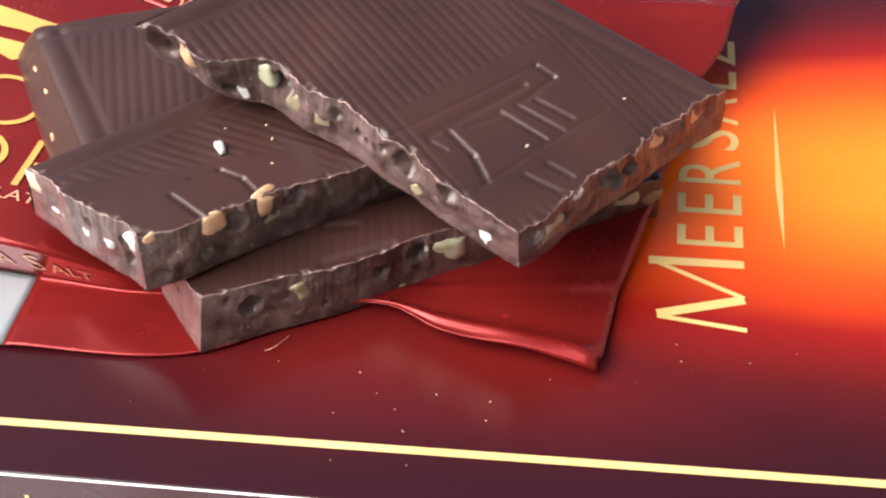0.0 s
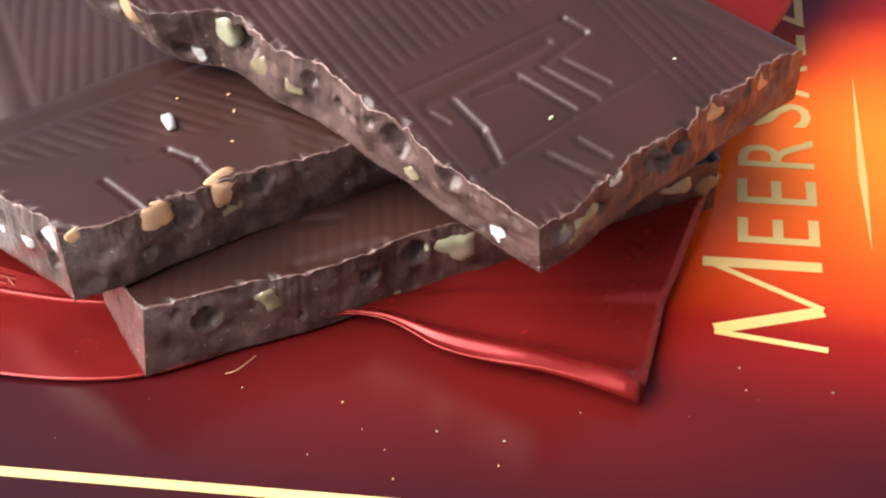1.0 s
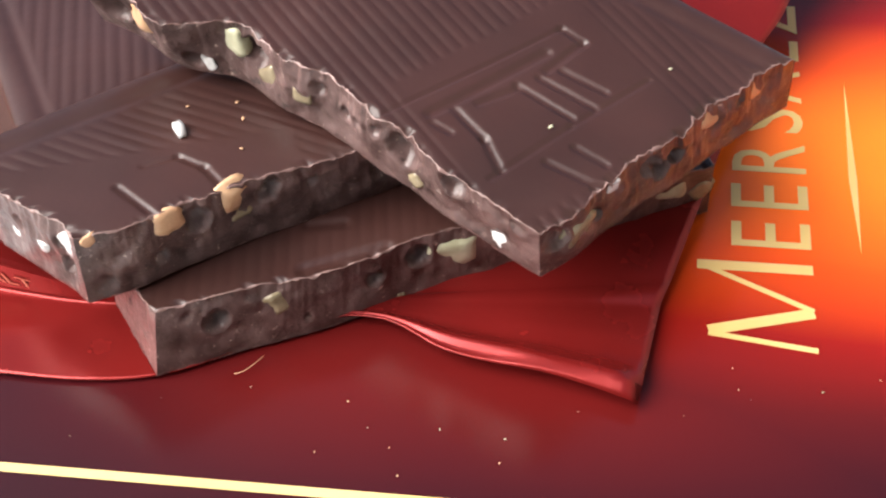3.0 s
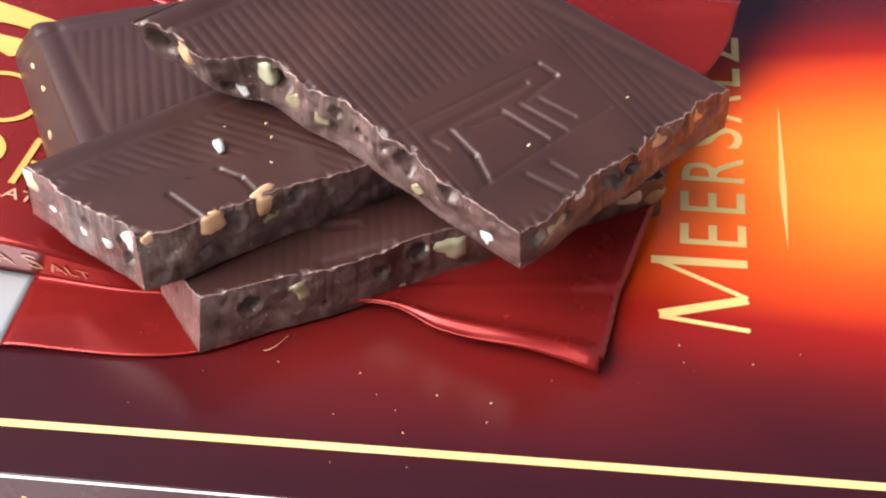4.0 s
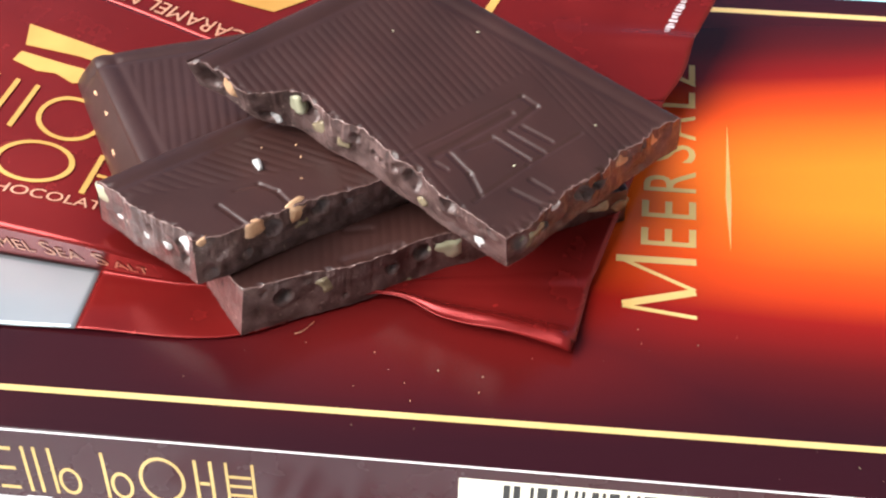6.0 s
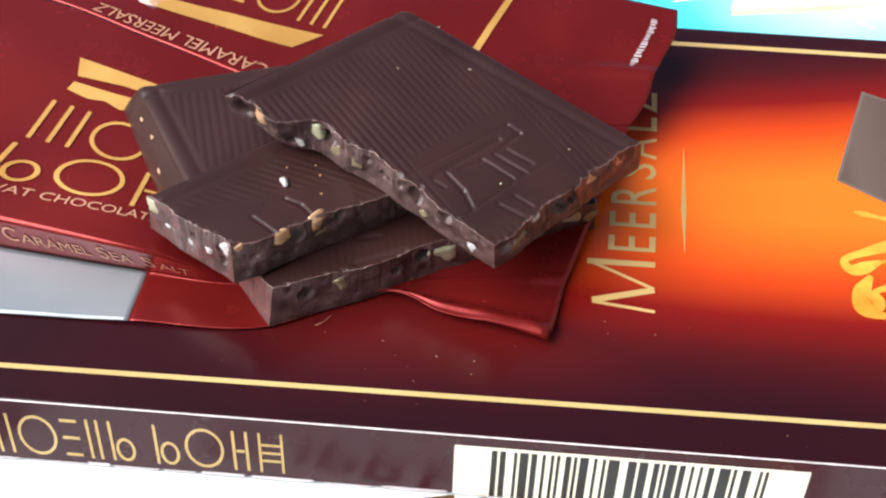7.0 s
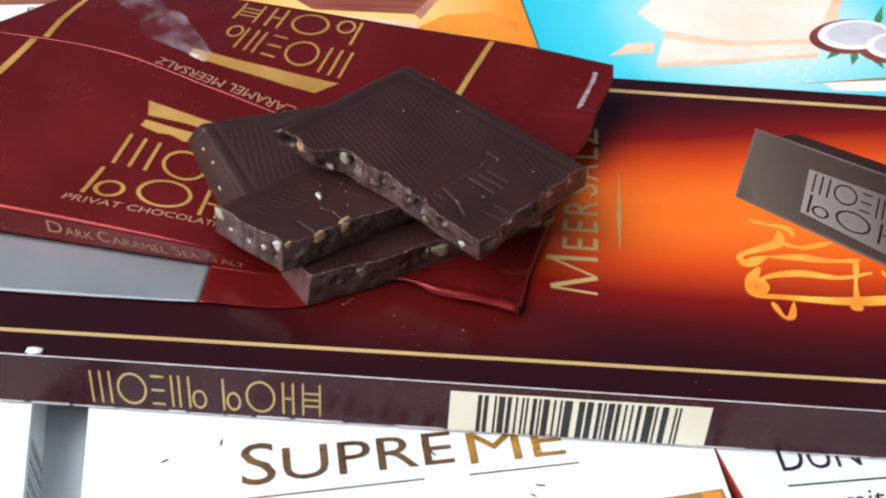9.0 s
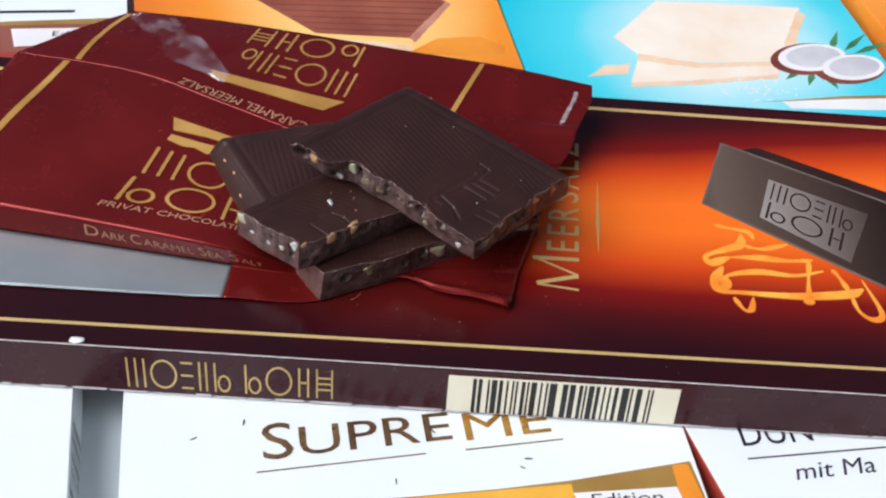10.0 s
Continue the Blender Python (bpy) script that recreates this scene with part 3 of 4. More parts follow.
def lump(size, seed, squash=(1, 1, 1), subdiv=3, rough=0.35, block=0.45):
    bm = bmesh.new()
    bmesh.ops.create_icosphere(bm, subdivisions=subdiv, radius=1.0)
    for v in bm.verts:
        p = v.co.copy()
        m = max(abs(p.x), abs(p.y), abs(p.z))
        p = p.lerp(p / m * 0.8, block)
        k = 1 + rough * noise.fractal(p * 1.1 + Vector((seed, 0, 0)), 1.0, 2.0, 3)
        v.co = Vector((p.x * k * squash[0], p.y * k * squash[1], p.z * k * squash[2])) * size / 2
    return bm


def chunk(parent, place, size, kind, seed, out):
    name, material, label = KINDS[kind]
    bm = lump(size, seed, (1.15, 0.85, 0.95), 3, 0.18, 0.88)
    bmesh.ops.rotate(bm, verts=bm.verts, cent=(0, 0, 0), matrix=Matrix.Rotation(seed * 1.3, 3, "Z") @ Matrix.Rotation(seed * 0.7, 3, "X"))
    for v in bm.verts:  # broken off nearly flush with the face
        v.co -= out * v.co.dot(out) * 0.62
    bmesh.ops.translate(bm, verts=bm.verts, vec=Vector(place))
    part(name, bm, material, parent, label, smooth=True)


# top piece, tilted across the others
slab("large ribbed dark chocolate square, broken along two sides, on top",
     [(-26.9, 28.0), (2.8, 14.9), (18.0, 30.5), (-9.1, 44.1)], "bbmm",
     [[(0.08, -0.9, 0.07), (0.32, -2.5, 0.08), (0.52, -2.7, 0.16), (0.72, -0.9, 0.06), (0.85, -0.5, 0.08)], [(0.11, 0.3, 0.1), (0.38, -0.3, 0.08), (0.66, -0.35, 0.1), (0.86, -0.3, 0.08)], [], []], 4.4, (10.02, -0.1215, 0.1825), (-45.6, 0.84, 0.05),
     [((-6.7, 21.3), (3.3, 29.8), 0.16, 0.14), ((-4.0, 21.8), (2.5, 27.7), 0.34, 0.24), ((3.3, 29.8), (4.7, 28.9), 0.28, 0.2), ((4.7, 28.9), (2.6, 26.3), 0.28, 0.2), ((-1.3, 23.1), (0.9, 24.6), 0.22, 0.2), ((0.9, 24.9), (4.3, 23.0), 0.26, 0.22), ((2.2, 25.7), (5.6, 24.0), 0.26, 0.22), ((3.5, 26.5), (6.2, 25.3), 0.26, 0.22), ((-2.6, 22.4), (-0.7, 20.6), 0.28, 0.22), ((-0.7, 20.6), (0.4, 18.6), 0.28, 0.22), ((-3.8, 21.2), (-2.7, 20.7), 0.24, 0.18), ((-0.1, 17.9), (4.3, 22.4), 0.2, 0.14), ((4.3, 22.4), (8.8, 26.7), 0.2, 0.14), ((3.0, 19.6), (5.8, 18.5), 0.26, 0.2), ((4.6, 20.9), (6.4, 20.0), 0.26, 0.2)],
     [(0, 0.05, 0.45, 2.6, "hole"), (0, 0.14, 0.35, 2.4, "tan"), (0, 0.30, 0.35, 2.6, "pale"), (0, 0.25, 0.85, 1.3, "salt"), (0, 0.36, 0.35, 2.2, "hole"), (0, 0.39, 0.6, 2.0, "caramel"), (0, 0.47, 0.5, 1.4, "caramel"), (0, 0.50, 0.3, 1.0, "hole"), (0, 0.70, 0.35, 2.2, "hole"), (0, 0.73, 0.75, 1.3, "caramel"), (0, 0.82, 0.2, 2.0, "hole"), (0, 0.92, 0.75, 1.8, "salt"),
      (1, 0.05, 0.35, 1.9, "hole"), (1, 0.14, 0.42, 2.5, "caramel"), (1, 0.27, 0.12, 1.0, "salt"), (1, 0.42, 0.3, 1.8, "hole"), (1, 0.52, 0.4, 1.4, "hole"), (1, 0.67, 0.30, 2.2, "tan"), (1, 0.84, 0.35, 2.0, "tan")], 1.0, 0.12, (2.6, 23.8, 14.0, 12.0, 42.0), ((-1.5, -0.6), (0.0, 0.1), 0.4, 0.4))
# middle piece
slab("dark chocolate piece with chopped nuts along its break",
     [(-33.7, 18.9), (-23.8, 13.1), (-3.4, 25.9), (-14.5, 35.6)], "bbmm",
     [[(0.4, 0.4, 0.12), (0.86, -0.4, 0.1)], [(0.12, 0.5, 0.08), (0.45, -0.3, 0.1)], [], []], 5.2, (9.305, -0.0609, 0.0339), (-14.8, 0.85, 0.045),
     [((-22.4, 17.3), (-19.4, 15.3), 0.26, 0.2), ((-21.3, 19.2), (-19.5, 20.3), 0.22, 0.14), ((-19.5, 20.3), (-17.7, 19.7), 0.24, 0.18), ((-17.7, 19.7), (-16.1, 18.2), 0.26, 0.2)],
     [(0, 0.08, 0.30, 2.7, "pale"), (0, 0.26, 0.60, 1.4, "salt"), (0, 0.52, 0.6, 1.3, "salt"), (0, 0.56, 0.35, 0.9, "hole"), (0, 0.72, 0.5, 1.2, "salt"), (0, 0.92, 0.25, 2.2, "salt"), (1, 0.04, 0.05, 1.2, "tan"), (1, 0.22, 0.16, 2.5, "tan"), (1, 0.30, 0.3, 1.8, "hole"), (1, 0.40, 0.14, 2.6, "tan"), (1, 0.41, 0.5, 1.7, "caramel"), (1, 0.50, 0.16, 1.3, "hole"), (1, 0.60, 0.3, 1.2, "hole"), (1, 0.05, 0.8, 1.4, "hole")], 2.0, 0.14, (-21.0, 17.2, 20.0, 6.6, 22.0), ((0.5, 0.45), (0.2, -1.0), 0.4, 0.4), 0.8)
# bottom piece
slab("dark chocolate piece lying at the bottom with a clean front corner",
     [(-25.2, 17.8), (-20.0, 12.7), (14.0, 28.4), (10.0, 37.5)], "bbbm",
     [[], [(0.26, 0.45, 0.08), (0.48, -0.5, 0.08)], [], []], 5.1, (5.5, 0.0, 0.0), (100.0, 0.9, 0.02), [((-11.6, 16.8), (-6.8, 19.1), 0.5, 0.24), ((-12.0, 20.5), (-9.8, 21.0), 0.4, 0.22)],
     [(1, 0.525, 0.36, 3.4, "pale"), (1, 0.45, 0.3, 1.8, "hole"), (1, 0.21, 0.35, 2.3, "caramel"), (1, 0.10, 0.4, 1.8, "hole"), (1, 0.37, 0.4, 1.3, "hole"), (1, 0.42, 0.95, 0.9, "caramel"), (1, 0.93, 0.3, 2.4, "pale"), (1, 0.985, 0.45, 2.2, "caramel"), (2, 0.2, 0.4, 2.0, "pale")], 3.0, 0.14, None, ((0.4, 1.1), (0.45, -0.6), 0.6, 0.4), 0.45)
# piece at the back
slab("dark ribbed chocolate piece lying on the red wrapper behind the others",
     [(-40.0, 37.0), (-30.5, 21.7), (-16.2, 34.2), (-21.5, 43.5)], "mbmm",
     [[(0.5, 0.3, 0.2)], [], [], []], 4.5, (11.0, 0.0, 0.0), (-72.0, 0.95, 0.05), [],
     [(0, 0.25, 0.3, 0.9, "tan"), (0, 0.45, 0.25, 0.8, "tan"), (0, 0.7, 0.5, 1.0, "tan")], 4.0, 0.16, None, ((2.2, 2.4), (0.0, 0.0), 0.4, 0.4), 0.5)


# ---- the opened wrapper ----
RAILS = [  # station by station from its closed end to its torn end
    [(-90, 10.4, 0.5), (-60, 10.6, 0.5), (-35.8, 10.8, 0.45), (-21.5, 11.3, 0.45), (-8.0, 17.0, 0.8), (9.4, 11.75, 0.45)],
    [(-90, 24.2, 0.6), (-60, 20.6, 0.6), (-35.4, 17.7, 0.6), (-24, 17.0, 0.5), (-8, 18.4, 0.9), (10.9, 20.0, 0.7)],
    [(-90, 25.6, 5.6), (-60, 21.0, 5.6), (-36.2, 16.8, 5.4), (-23, 17.4, 1.0), (-8, 19.2, 0.7), (11.6, 22.0, 0.9)],
    [(-80, 58.8, 9.0), (-58, 55.3, 9.0), (-40.0, 47.8, 8.8), (-22, 42.0, 7.0), (-2, 41.0, 5.0), (18.1, 42.5, 4.8)],
    [(-62.6, 75.3, 8.0), (-45, 74.0, 8.0), (-28, 71.8, 7.8), (-10, 68.8, 7.8), (8, 65.8, 8.0), (24.5, 61.5, 8.2)],
]


def rail(k, u):
    p = RAILS[k]
    f = min(max(u, 0.0), 0.99999) * (len(p) - 1)
    i = int(f)
    f -= i
    a, b = Vector(p[i]), Vector(p[i + 1])
    pa = Vector(p[i - 1]) if i else a - (b - a)
    pb = Vector(p[i + 2]) if i + 2 < len(p) else b + (b - a)
    return 0.5 * ((2 * a) + (b - pa) * f + (2 * pa - 5 * a + 4 * b - pb) * f * f + (3 * a - pa - 3 * b + pb) * f ** 3)


def sheet(band, u, v):
    """A place on the wrapper: the band between two rails, u along it, v across it."""
    a, b = rail(band, u), rail(band + 1, u)
    p = a.lerp(b, v)
    swell = {0: 0.0, 1: 0.25, 2: 0.1, 3: 0.6}[band] * math.sin(math.pi * v)
    crease = 0.30 * noise.fractal(Vector((p.x * 0.07, p.y * 0.07, band)), 1.0, 2.0, 3)
    fold = 0.5 * abs(noise.noise(Vector((p.x * 0.10 + 4, p.y * 0.06, 3.0 + band)))) if band > 1 else 0.0
    edge = math.sin(math.pi * v) if band else min(1.0, 3.0 * (1 - v))
    if band == 0 and p.x > -9:  # the torn edge sags outwards
        p.y -= (1 - v) * 1.6 * math.exp(-((p.x + 2.6) / (3.4 if p.x < -2.6 else 6.0)) ** 2)
    if band == 0 and p.x > -12:  # a curled lip along the torn edge
        p.z += 0.55 * min(1.0, (p.x + 12) / 8) * math.exp(-((v - 0.22) / 0.16) ** 2) + 0.5 * min(1.0, (p.x + 12) / 8) * math.exp(-(v / 0.07) ** 2)
    p.z += swell * 0.5 + (crease + fold) * edge * 0.8
    if band == 0:
        r = math.hypot(0, p.y - (16.9 - max(0, p.x + 9) * 0.22))
        p.z += max(0, p.x + 12) / 20 * 0.9 * math.exp(-(r / 0.9) ** 2) * (1 if p.x < 9 else 0)
    if band == 3 and u > 0.8:  # the torn end bows outwards, with one crease running in from it
        k = (u - 0.8) / 0.2
        p.x += k * k * (0.8 * math.sin(math.pi * v) + 0.35 * math.sin(3.2 * math.pi * v))
        p.z += k * 0.55 * (math.exp(-((v - 0.40) / 0.05) ** 2) - 0.6 * math.exp(-((v - 0.52) / 0.06) ** 2))
    p.z = max(p.z, 0.12)
    return p


wrapper = thing("chocolate_wrapper", "opened dark red foil wrapper with gold print, creased", "wrapper")


def band_mesh(name, band, u0, u1, nu, nv, material, label=""):
    verts = [tuple(sheet(band, u0 + (u1 - u0) * i / nu, j / nv)) for i in range(nu + 1) for j in range(nv + 1)]
    faces = [(i * (nv + 1) + j, (i + 1) * (nv + 1) + j, (i + 1) * (nv + 1) + j + 1, i * (nv + 1) + j + 1) for i in range(nu) for j in range(nv)]
    ob = soup(name, verts, faces, material, wrapper, label)
    s = ob.modifiers.new("thickness", "SOLIDIFY")
    s.thickness, s.offset = 0.00008, -1
    return ob


silver_flap = band_mesh("silver_flap", 0, 0.0, 0.4, 60, 14, SILVER, "matt silver lining")
NU, ROWS = 150, [(0, k / 24) for k in range(24)] + [(1, k / 8) for k in range(8)] + [(2, k / 60) for k in range(61)]
verts = [tuple(sheet(band, i / NU, v)) for i in range(NU + 1) for band, v in ROWS]
nr = len(ROWS)
faces = [(i * nr + j, (i + 1) * nr + j, (i + 1) * nr + j + 1, i * nr + j + 1) for i in range(NU) for j in range(nr - 1) if ROWS[j][0] > 0 or i >= 0.4 * NU]
used = sorted({k for f in faces for k in f})
place_of = {k: n for n, k in enumerate(used)}
front_panel = soup("front_panel", [verts[k] for k in used], [tuple(place_of[k] for k in f) for f in faces], FOIL, wrapper)
front_panel.modifiers.new("thickness", "SOLIDIFY").thickness = 0.00008
front_panel.modifiers["thickness"].offset = -1
back_panel = band_mesh("back_panel", 3, 0.0, 1.0, 150, 50, FOIL)


def on_sheet(band, lift=0.12):
    return lambda u, v: sheet(band, u, v) + Vector((0, 0, lift))


def grid_quads(u0, u1, v0, v1, nu, nv):
    return [rect(u0 + (u1 - u0) * i / nu, u0 + (u1 - u0) * (i + 1) / nu, v0 + (v1 - v0) * j / nv, v0 + (v1 - v0) * (j + 1) / nv) for i in range(nu) for j in range(nv)]


FILM, film_tree, film_bsdf = nodes_of("clear_film")
film_bsdf.inputs["Base Color"].default_value = (0.62, 0.56, 0.64, 1)
film_bsdf.inputs["Roughness"].default_value = 0.12
film_bsdf.inputs["IOR"].default_value = 1.6
film_bsdf.inputs["Metallic"].default_value = 0.3
film_tree.links.new(ramp(film_tree, noise_out(film_tree, 140, 4.0), [(0.42, (0.02, 0.02, 0.02)), (0.68, (0.55, 0.55, 0.55))]), film_bsdf.inputs["Alpha"])
bump(film_tree, film_bsdf, noise_out(film_tree, 300, 3.0), 0.5, 0.0004)
verts, faces = [], []
for i in range(41):
    for j in range(15):
        k, w = i / 40, j / 14 - 0.5
        p = sheet(3, 0.03 + 0.31 * k + 0.02 * math.sin(7 * k), 0.88 - 0.66 * k + w * (0.04 + 0.30 * math.sin(math.pi * (0.08 + 0.84 * k)) * (1 + 0.25 * math.sin(11 * k))))
        p.z += 0.35 + 0.9 * math.cos(w * 3.0) * (0.5 + 0.5 * noise.noise(Vector((k * 6, w * 5, 2.0)))) + 0.35 * noise.noise(Vector((k * 17, w * 9, 5.0)))
        verts.append(tuple(p))
faces = [(i * 15 + j, (i + 1) * 15 + j, (i + 1) * 15 + j + 1, i * 15 + j + 1) for i in range(40) for j in range(14)]
film = soup("clear_film", verts, faces, FILM, wrapper, "crumpled clear film")
film.visible_shadow = False


def letters_on(name, body, mapping, material, parent, label=""):
    """Letters laid onto a bent surface: mapping takes 0..1 along and 0..1 up."""
    ob = letters(name, body, (0, 0, 0), (1, 0, 0), (0, 1, 0), 1.0, 1.0, material, parent, label)
    for v in ob.data.vertices:
        v.co = mapping(v.co.x / MM, v.co.y / MM) * MM
    ob.data.update()
    return ob


front, back, side = on_sheet(2), on_sheet(3), on_sheet(1, 0.0)
RED_GOLD = surface("dull_gold_ink", (0.44, 0.20, 0.12), (0.56, 0.30, 0.19), 90, 0.4, metal=0.2)


def bend(band, points, half):
    """A stripe across the wrapper through (u, v) points."""
    place, quads = on_sheet(band), []
    for (ua, va), (ub, vb) in zip(points, points[1:]):
        for k in range(14):
            p, q = k / 14, (k + 1) / 14
            quads.append([(ua + (ub - ua) * p - half, va + (vb - va) * p), (ua + (ub - ua) * p + half, va + (vb - va) * p), (ua + (ub - ua) * q + half, va + (vb - va) * q), (ua + (ub - ua) * q - half, va + (vb - va) * q)])
    return decal("gold_stripe", quads, place, GOLD, front_panel if band == 2 else back_panel)


bend(2, [(0.038, 0.02), (0.060, 0.56), (0.084, 0.99)], 0.0052)
bend(3, [(0.096, 0.02), (0.058, 0.42), (0.010, 0.92)], 0.0046)
bend(3, [(0.762, 0.15), (0.757, 0.98)], 0.005)

# front panel: banner, rows of plain shapes, small print
decal("gold_banner", [[(0.292, 0.765), (0.358, 0.770), (0.360, 0.705), (0.296, 0.675)], [(0.358, 0.770), (0.433, 0.765), (0.420, 0.705), (0.360, 0.705)],
                      [(0.294, 0.645), (0.348, 0.655), (0.338, 0.605), (0.316, 0.590), (0.288, 0.600)], [(0.348, 0.655), (0.400, 0.665), (0.378, 0.610), (0.360, 0.585), (0.338, 0.605)],
                      [(0.400, 0.665), (0.443, 0.690), (0.438, 0.600), (0.422, 0.560), (0.410, 0.610)]], front, GOLD, front_panel)
emblem("wosep", 0.072, lambda a, b, n: front(0.258 + 0.075 * a + 0.016 * b, 0.350 + 0.187 * b), GOLD, front_panel)
emblem("poth", 0.072, lambda a, b, n: front(0.232 + 0.082 * a + 0.016 * b, 0.150 + 0.012 * a + 0.165 * b), GOLD, front_panel)
letters_on("lettering", "PRIVAT CHOCOLATIERS", lambda a, b: front(0.2155 + 0.240 * a + 0.004 * b, 0.096 + 0.041 * a + 0.034 * b), RED_GOLD, front_panel)
for word, u0, u1, tall in (("D", 0.205, 0.222, 0.44), ("ARK", 0.2245, 0.256, 0.31), ("C", 0.2615, 0.275, 0.44), ("ARAMEL", 0.2775, 0.3445, 0.31),
                           ("S", 0.3535, 0.364, 0.44), ("EA", 0.3665, 0.390, 0.31), ("S", 0.404, 0.419, 0.44), ("ALT", 0.424, 0.477, 0.31)):
    letters_on("lettering", word, lambda a, b, u0=u0, u1=u1, tall=tall: side(u0 + (u1 - u0) * a, 0.36 - 0.5 * (u0 + (u1 - u0) * a - 0.205) + tall * b) + Vector((0.0, -0.10, 0.06)), RED_GOLD, front_panel)

# back panel, upside down
decal("gold_banner", [[(0.570 - 0.0165 * k, 0.363 - 0.0055 * k), (0.548 - 0.0142 * k, 0.235 - 0.0025 * k), (0.548 - 0.0142 * (k + 1), 0.235 - 0.0025 * (k + 1)), (0.570 - 0.0165 * (k + 1), 0.363 - 0.0055 * (k + 1))] for k in range(16)], back, GOLD, back_panel)
emblem("wosep", 0.072, lambda a, b, n: back(0.552 + 0.014 * b - 0.250 * a / n, 0.650 - 0.245 * b), GOLD, back_panel)
emblem("poth", 0.072, lambda a, b, n: back(0.520 + 0.016 * b - 0.250 * a / n, 0.955 - 0.240 * b), GOLD, back_panel)
letters_on("lettering", "CARAMEL MEERSALZ", lambda a, b: back(0.545 - 0.265 * a, 0.095 - 0.07 * b), RED_GOLD, back_panel)
GREY_INK = surface("grey_ink", (0.34, 0.27, 0.28), (0.52, 0.46, 0.47), 700, 0.45)
for k in range(19):
    tall = (0.9, 1.5, 1.1, 1.6, 1.0, 1.3, 1.6, 0.9, 1.2, 1.5, 1.1)[k * 7 % 11]
    decal("small_print", [rect(0.966 - 0.002 * tall, 0.966 + 0.004 * tall, 0.45 + 0.0225 * k, 0.462 + 0.0225 * k + 0.003 * (k % 3))], back, GREY_INK, back_panel)


# ---- neighbouring cartons on the table ----
def carton_box(label, corner, turn, width, length, material, side, low=LOW, high=TOP):
    """A flat carton: its near left corner, the degrees it is turned, its size, the print above and at its sides."""
    ob = thing("chocolate_carton", label, "carton", "cartons on the table")
    ob.matrix_world = pose(corner[0] * MM, corner[1] * MM, 0, 0, 0, turn)
    part("sleeve", box_mesh(0, width, 0, length, low, high - 0.12, 0.3), side, ob)
    part("printed_top", box_mesh(0.12, width - 0.12, 0.12, length - 0.12, high - 0.2, high, 0), material, ob)
    return ob


WHITE_C, WHITE_T = (-39.4, -58.0), 10.5
white_box = carton_box("white chocolate carton with bronze lettering and gold corner", WHITE_C, WHITE_T, 86, 66, WHITE_CARD, WHITE_CARD)
RIGHT_C, RIGHT_T = (56.6, -52.0), 20.5
right_box = carton_box("white chocolate carton with dark red sides", RIGHT_C, RIGHT_T, 78, 62, WHITE_CARD, RED_CARD)
left_box = carton_box("white chocolate carton with a barcode on its side", (-129.6, -57.0), 12.0, 82, 96, WHITE_CARD, WHITE_CARD)
blue_box = carton_box("turquoise carton with a picture of white chocolate and coconut", (24.1, 45.0), 12.6, 80, 125, BLUE_CARD, BLUE_CARD)
orange_box = carton_box("orange carton with a picture of milk chocolate", (-54.0, 26.0), 12.6, 80, 125, ORANGE_CARD, RED_CARD)
far_box = carton_box("white chocolate carton behind the wrapper", (-151.0, 46.0), 14.5, 88, 110, MAROON_CARD, WHITE_CARD)
amber_box = carton_box("orange carton beside the turquoise carton", (106.0, 76.0), 14.5, 70, 90, AMBER_CARD, AMBER_CARD)


def own(ob, x, y, z):
    """A place of the table's plane in the axes of a carton."""
    return tuple(v / MM for v in (ob.matrix_world.inverted() @ (Vector((x, y, z)) * MM)))


def uneven(points, amp, seed):
    """An outline with many small irregular steps between its corners."""
    out = []
    for (ax, ay), (bx, by) in zip(points, points[1:] + points[:1]):
        d = math.hypot(bx - ax, by - ay)
        n = max(2, int(d / 1.1))
        for k in range(n):
            t = k / n
            j = amp * (fbm(ax + (bx - ax) * t, ay + (by - ay) * t, seed, 3) if k else 0.3)
            out.append((ax + (bx - ax) * t - (by - ay) / d * j, ay + (by - ay) * t + (bx - ax) / d * j))
    return out


def laid(ob, x, y):
    """The lie of a carton's print on the table's plane: those in front and those behind the wrapper."""
    if ob in (white_box, right_box, left_box):
        return (2.1 + 1.0014 * x + 0.0883 * y, 0.07 - 0.0117 * x + 1.035 * y)
    return (4.86 + 0.9743 * x + 0.0844 * y, 2.57 + 0.0772 * x + 0.9837 * y)


def print_on(name, outline, ob, material, up=0.03, label=""):
    if name in ("printed_bar_edge", "printed_caramel", "printed_shaving"):
        outline = uneven(outline, 0.35, up * 100)
    return decal(name, [outline], lambda x, y: own(ob, *laid(ob, x, y), TOP + up), material, ob, label)


for box in (white_box, right_box, left_box, blue_box, orange_box, far_box, amber_box):
    box.matrix_world = box.matrix_basis


def words_on(name, body, ob, place, along, width, height, material, shear=0.0):
    ax, ay = (b - a for a, b in zip(laid(ob, 0, 0), laid(ob, *along)))
    d = math.hypot(ax, ay)
    ax, ay, place = ax / d, ay / d, laid(ob, *place)
    t = letters(name, body, (*place, TOP + 0.08), (ax, ay, 0), (-ay, ax, 0), width, height, material, None, shear=shear)
    t.data.transform(ob.matrix_basis.inverted())
    t.parent = ob
    return t


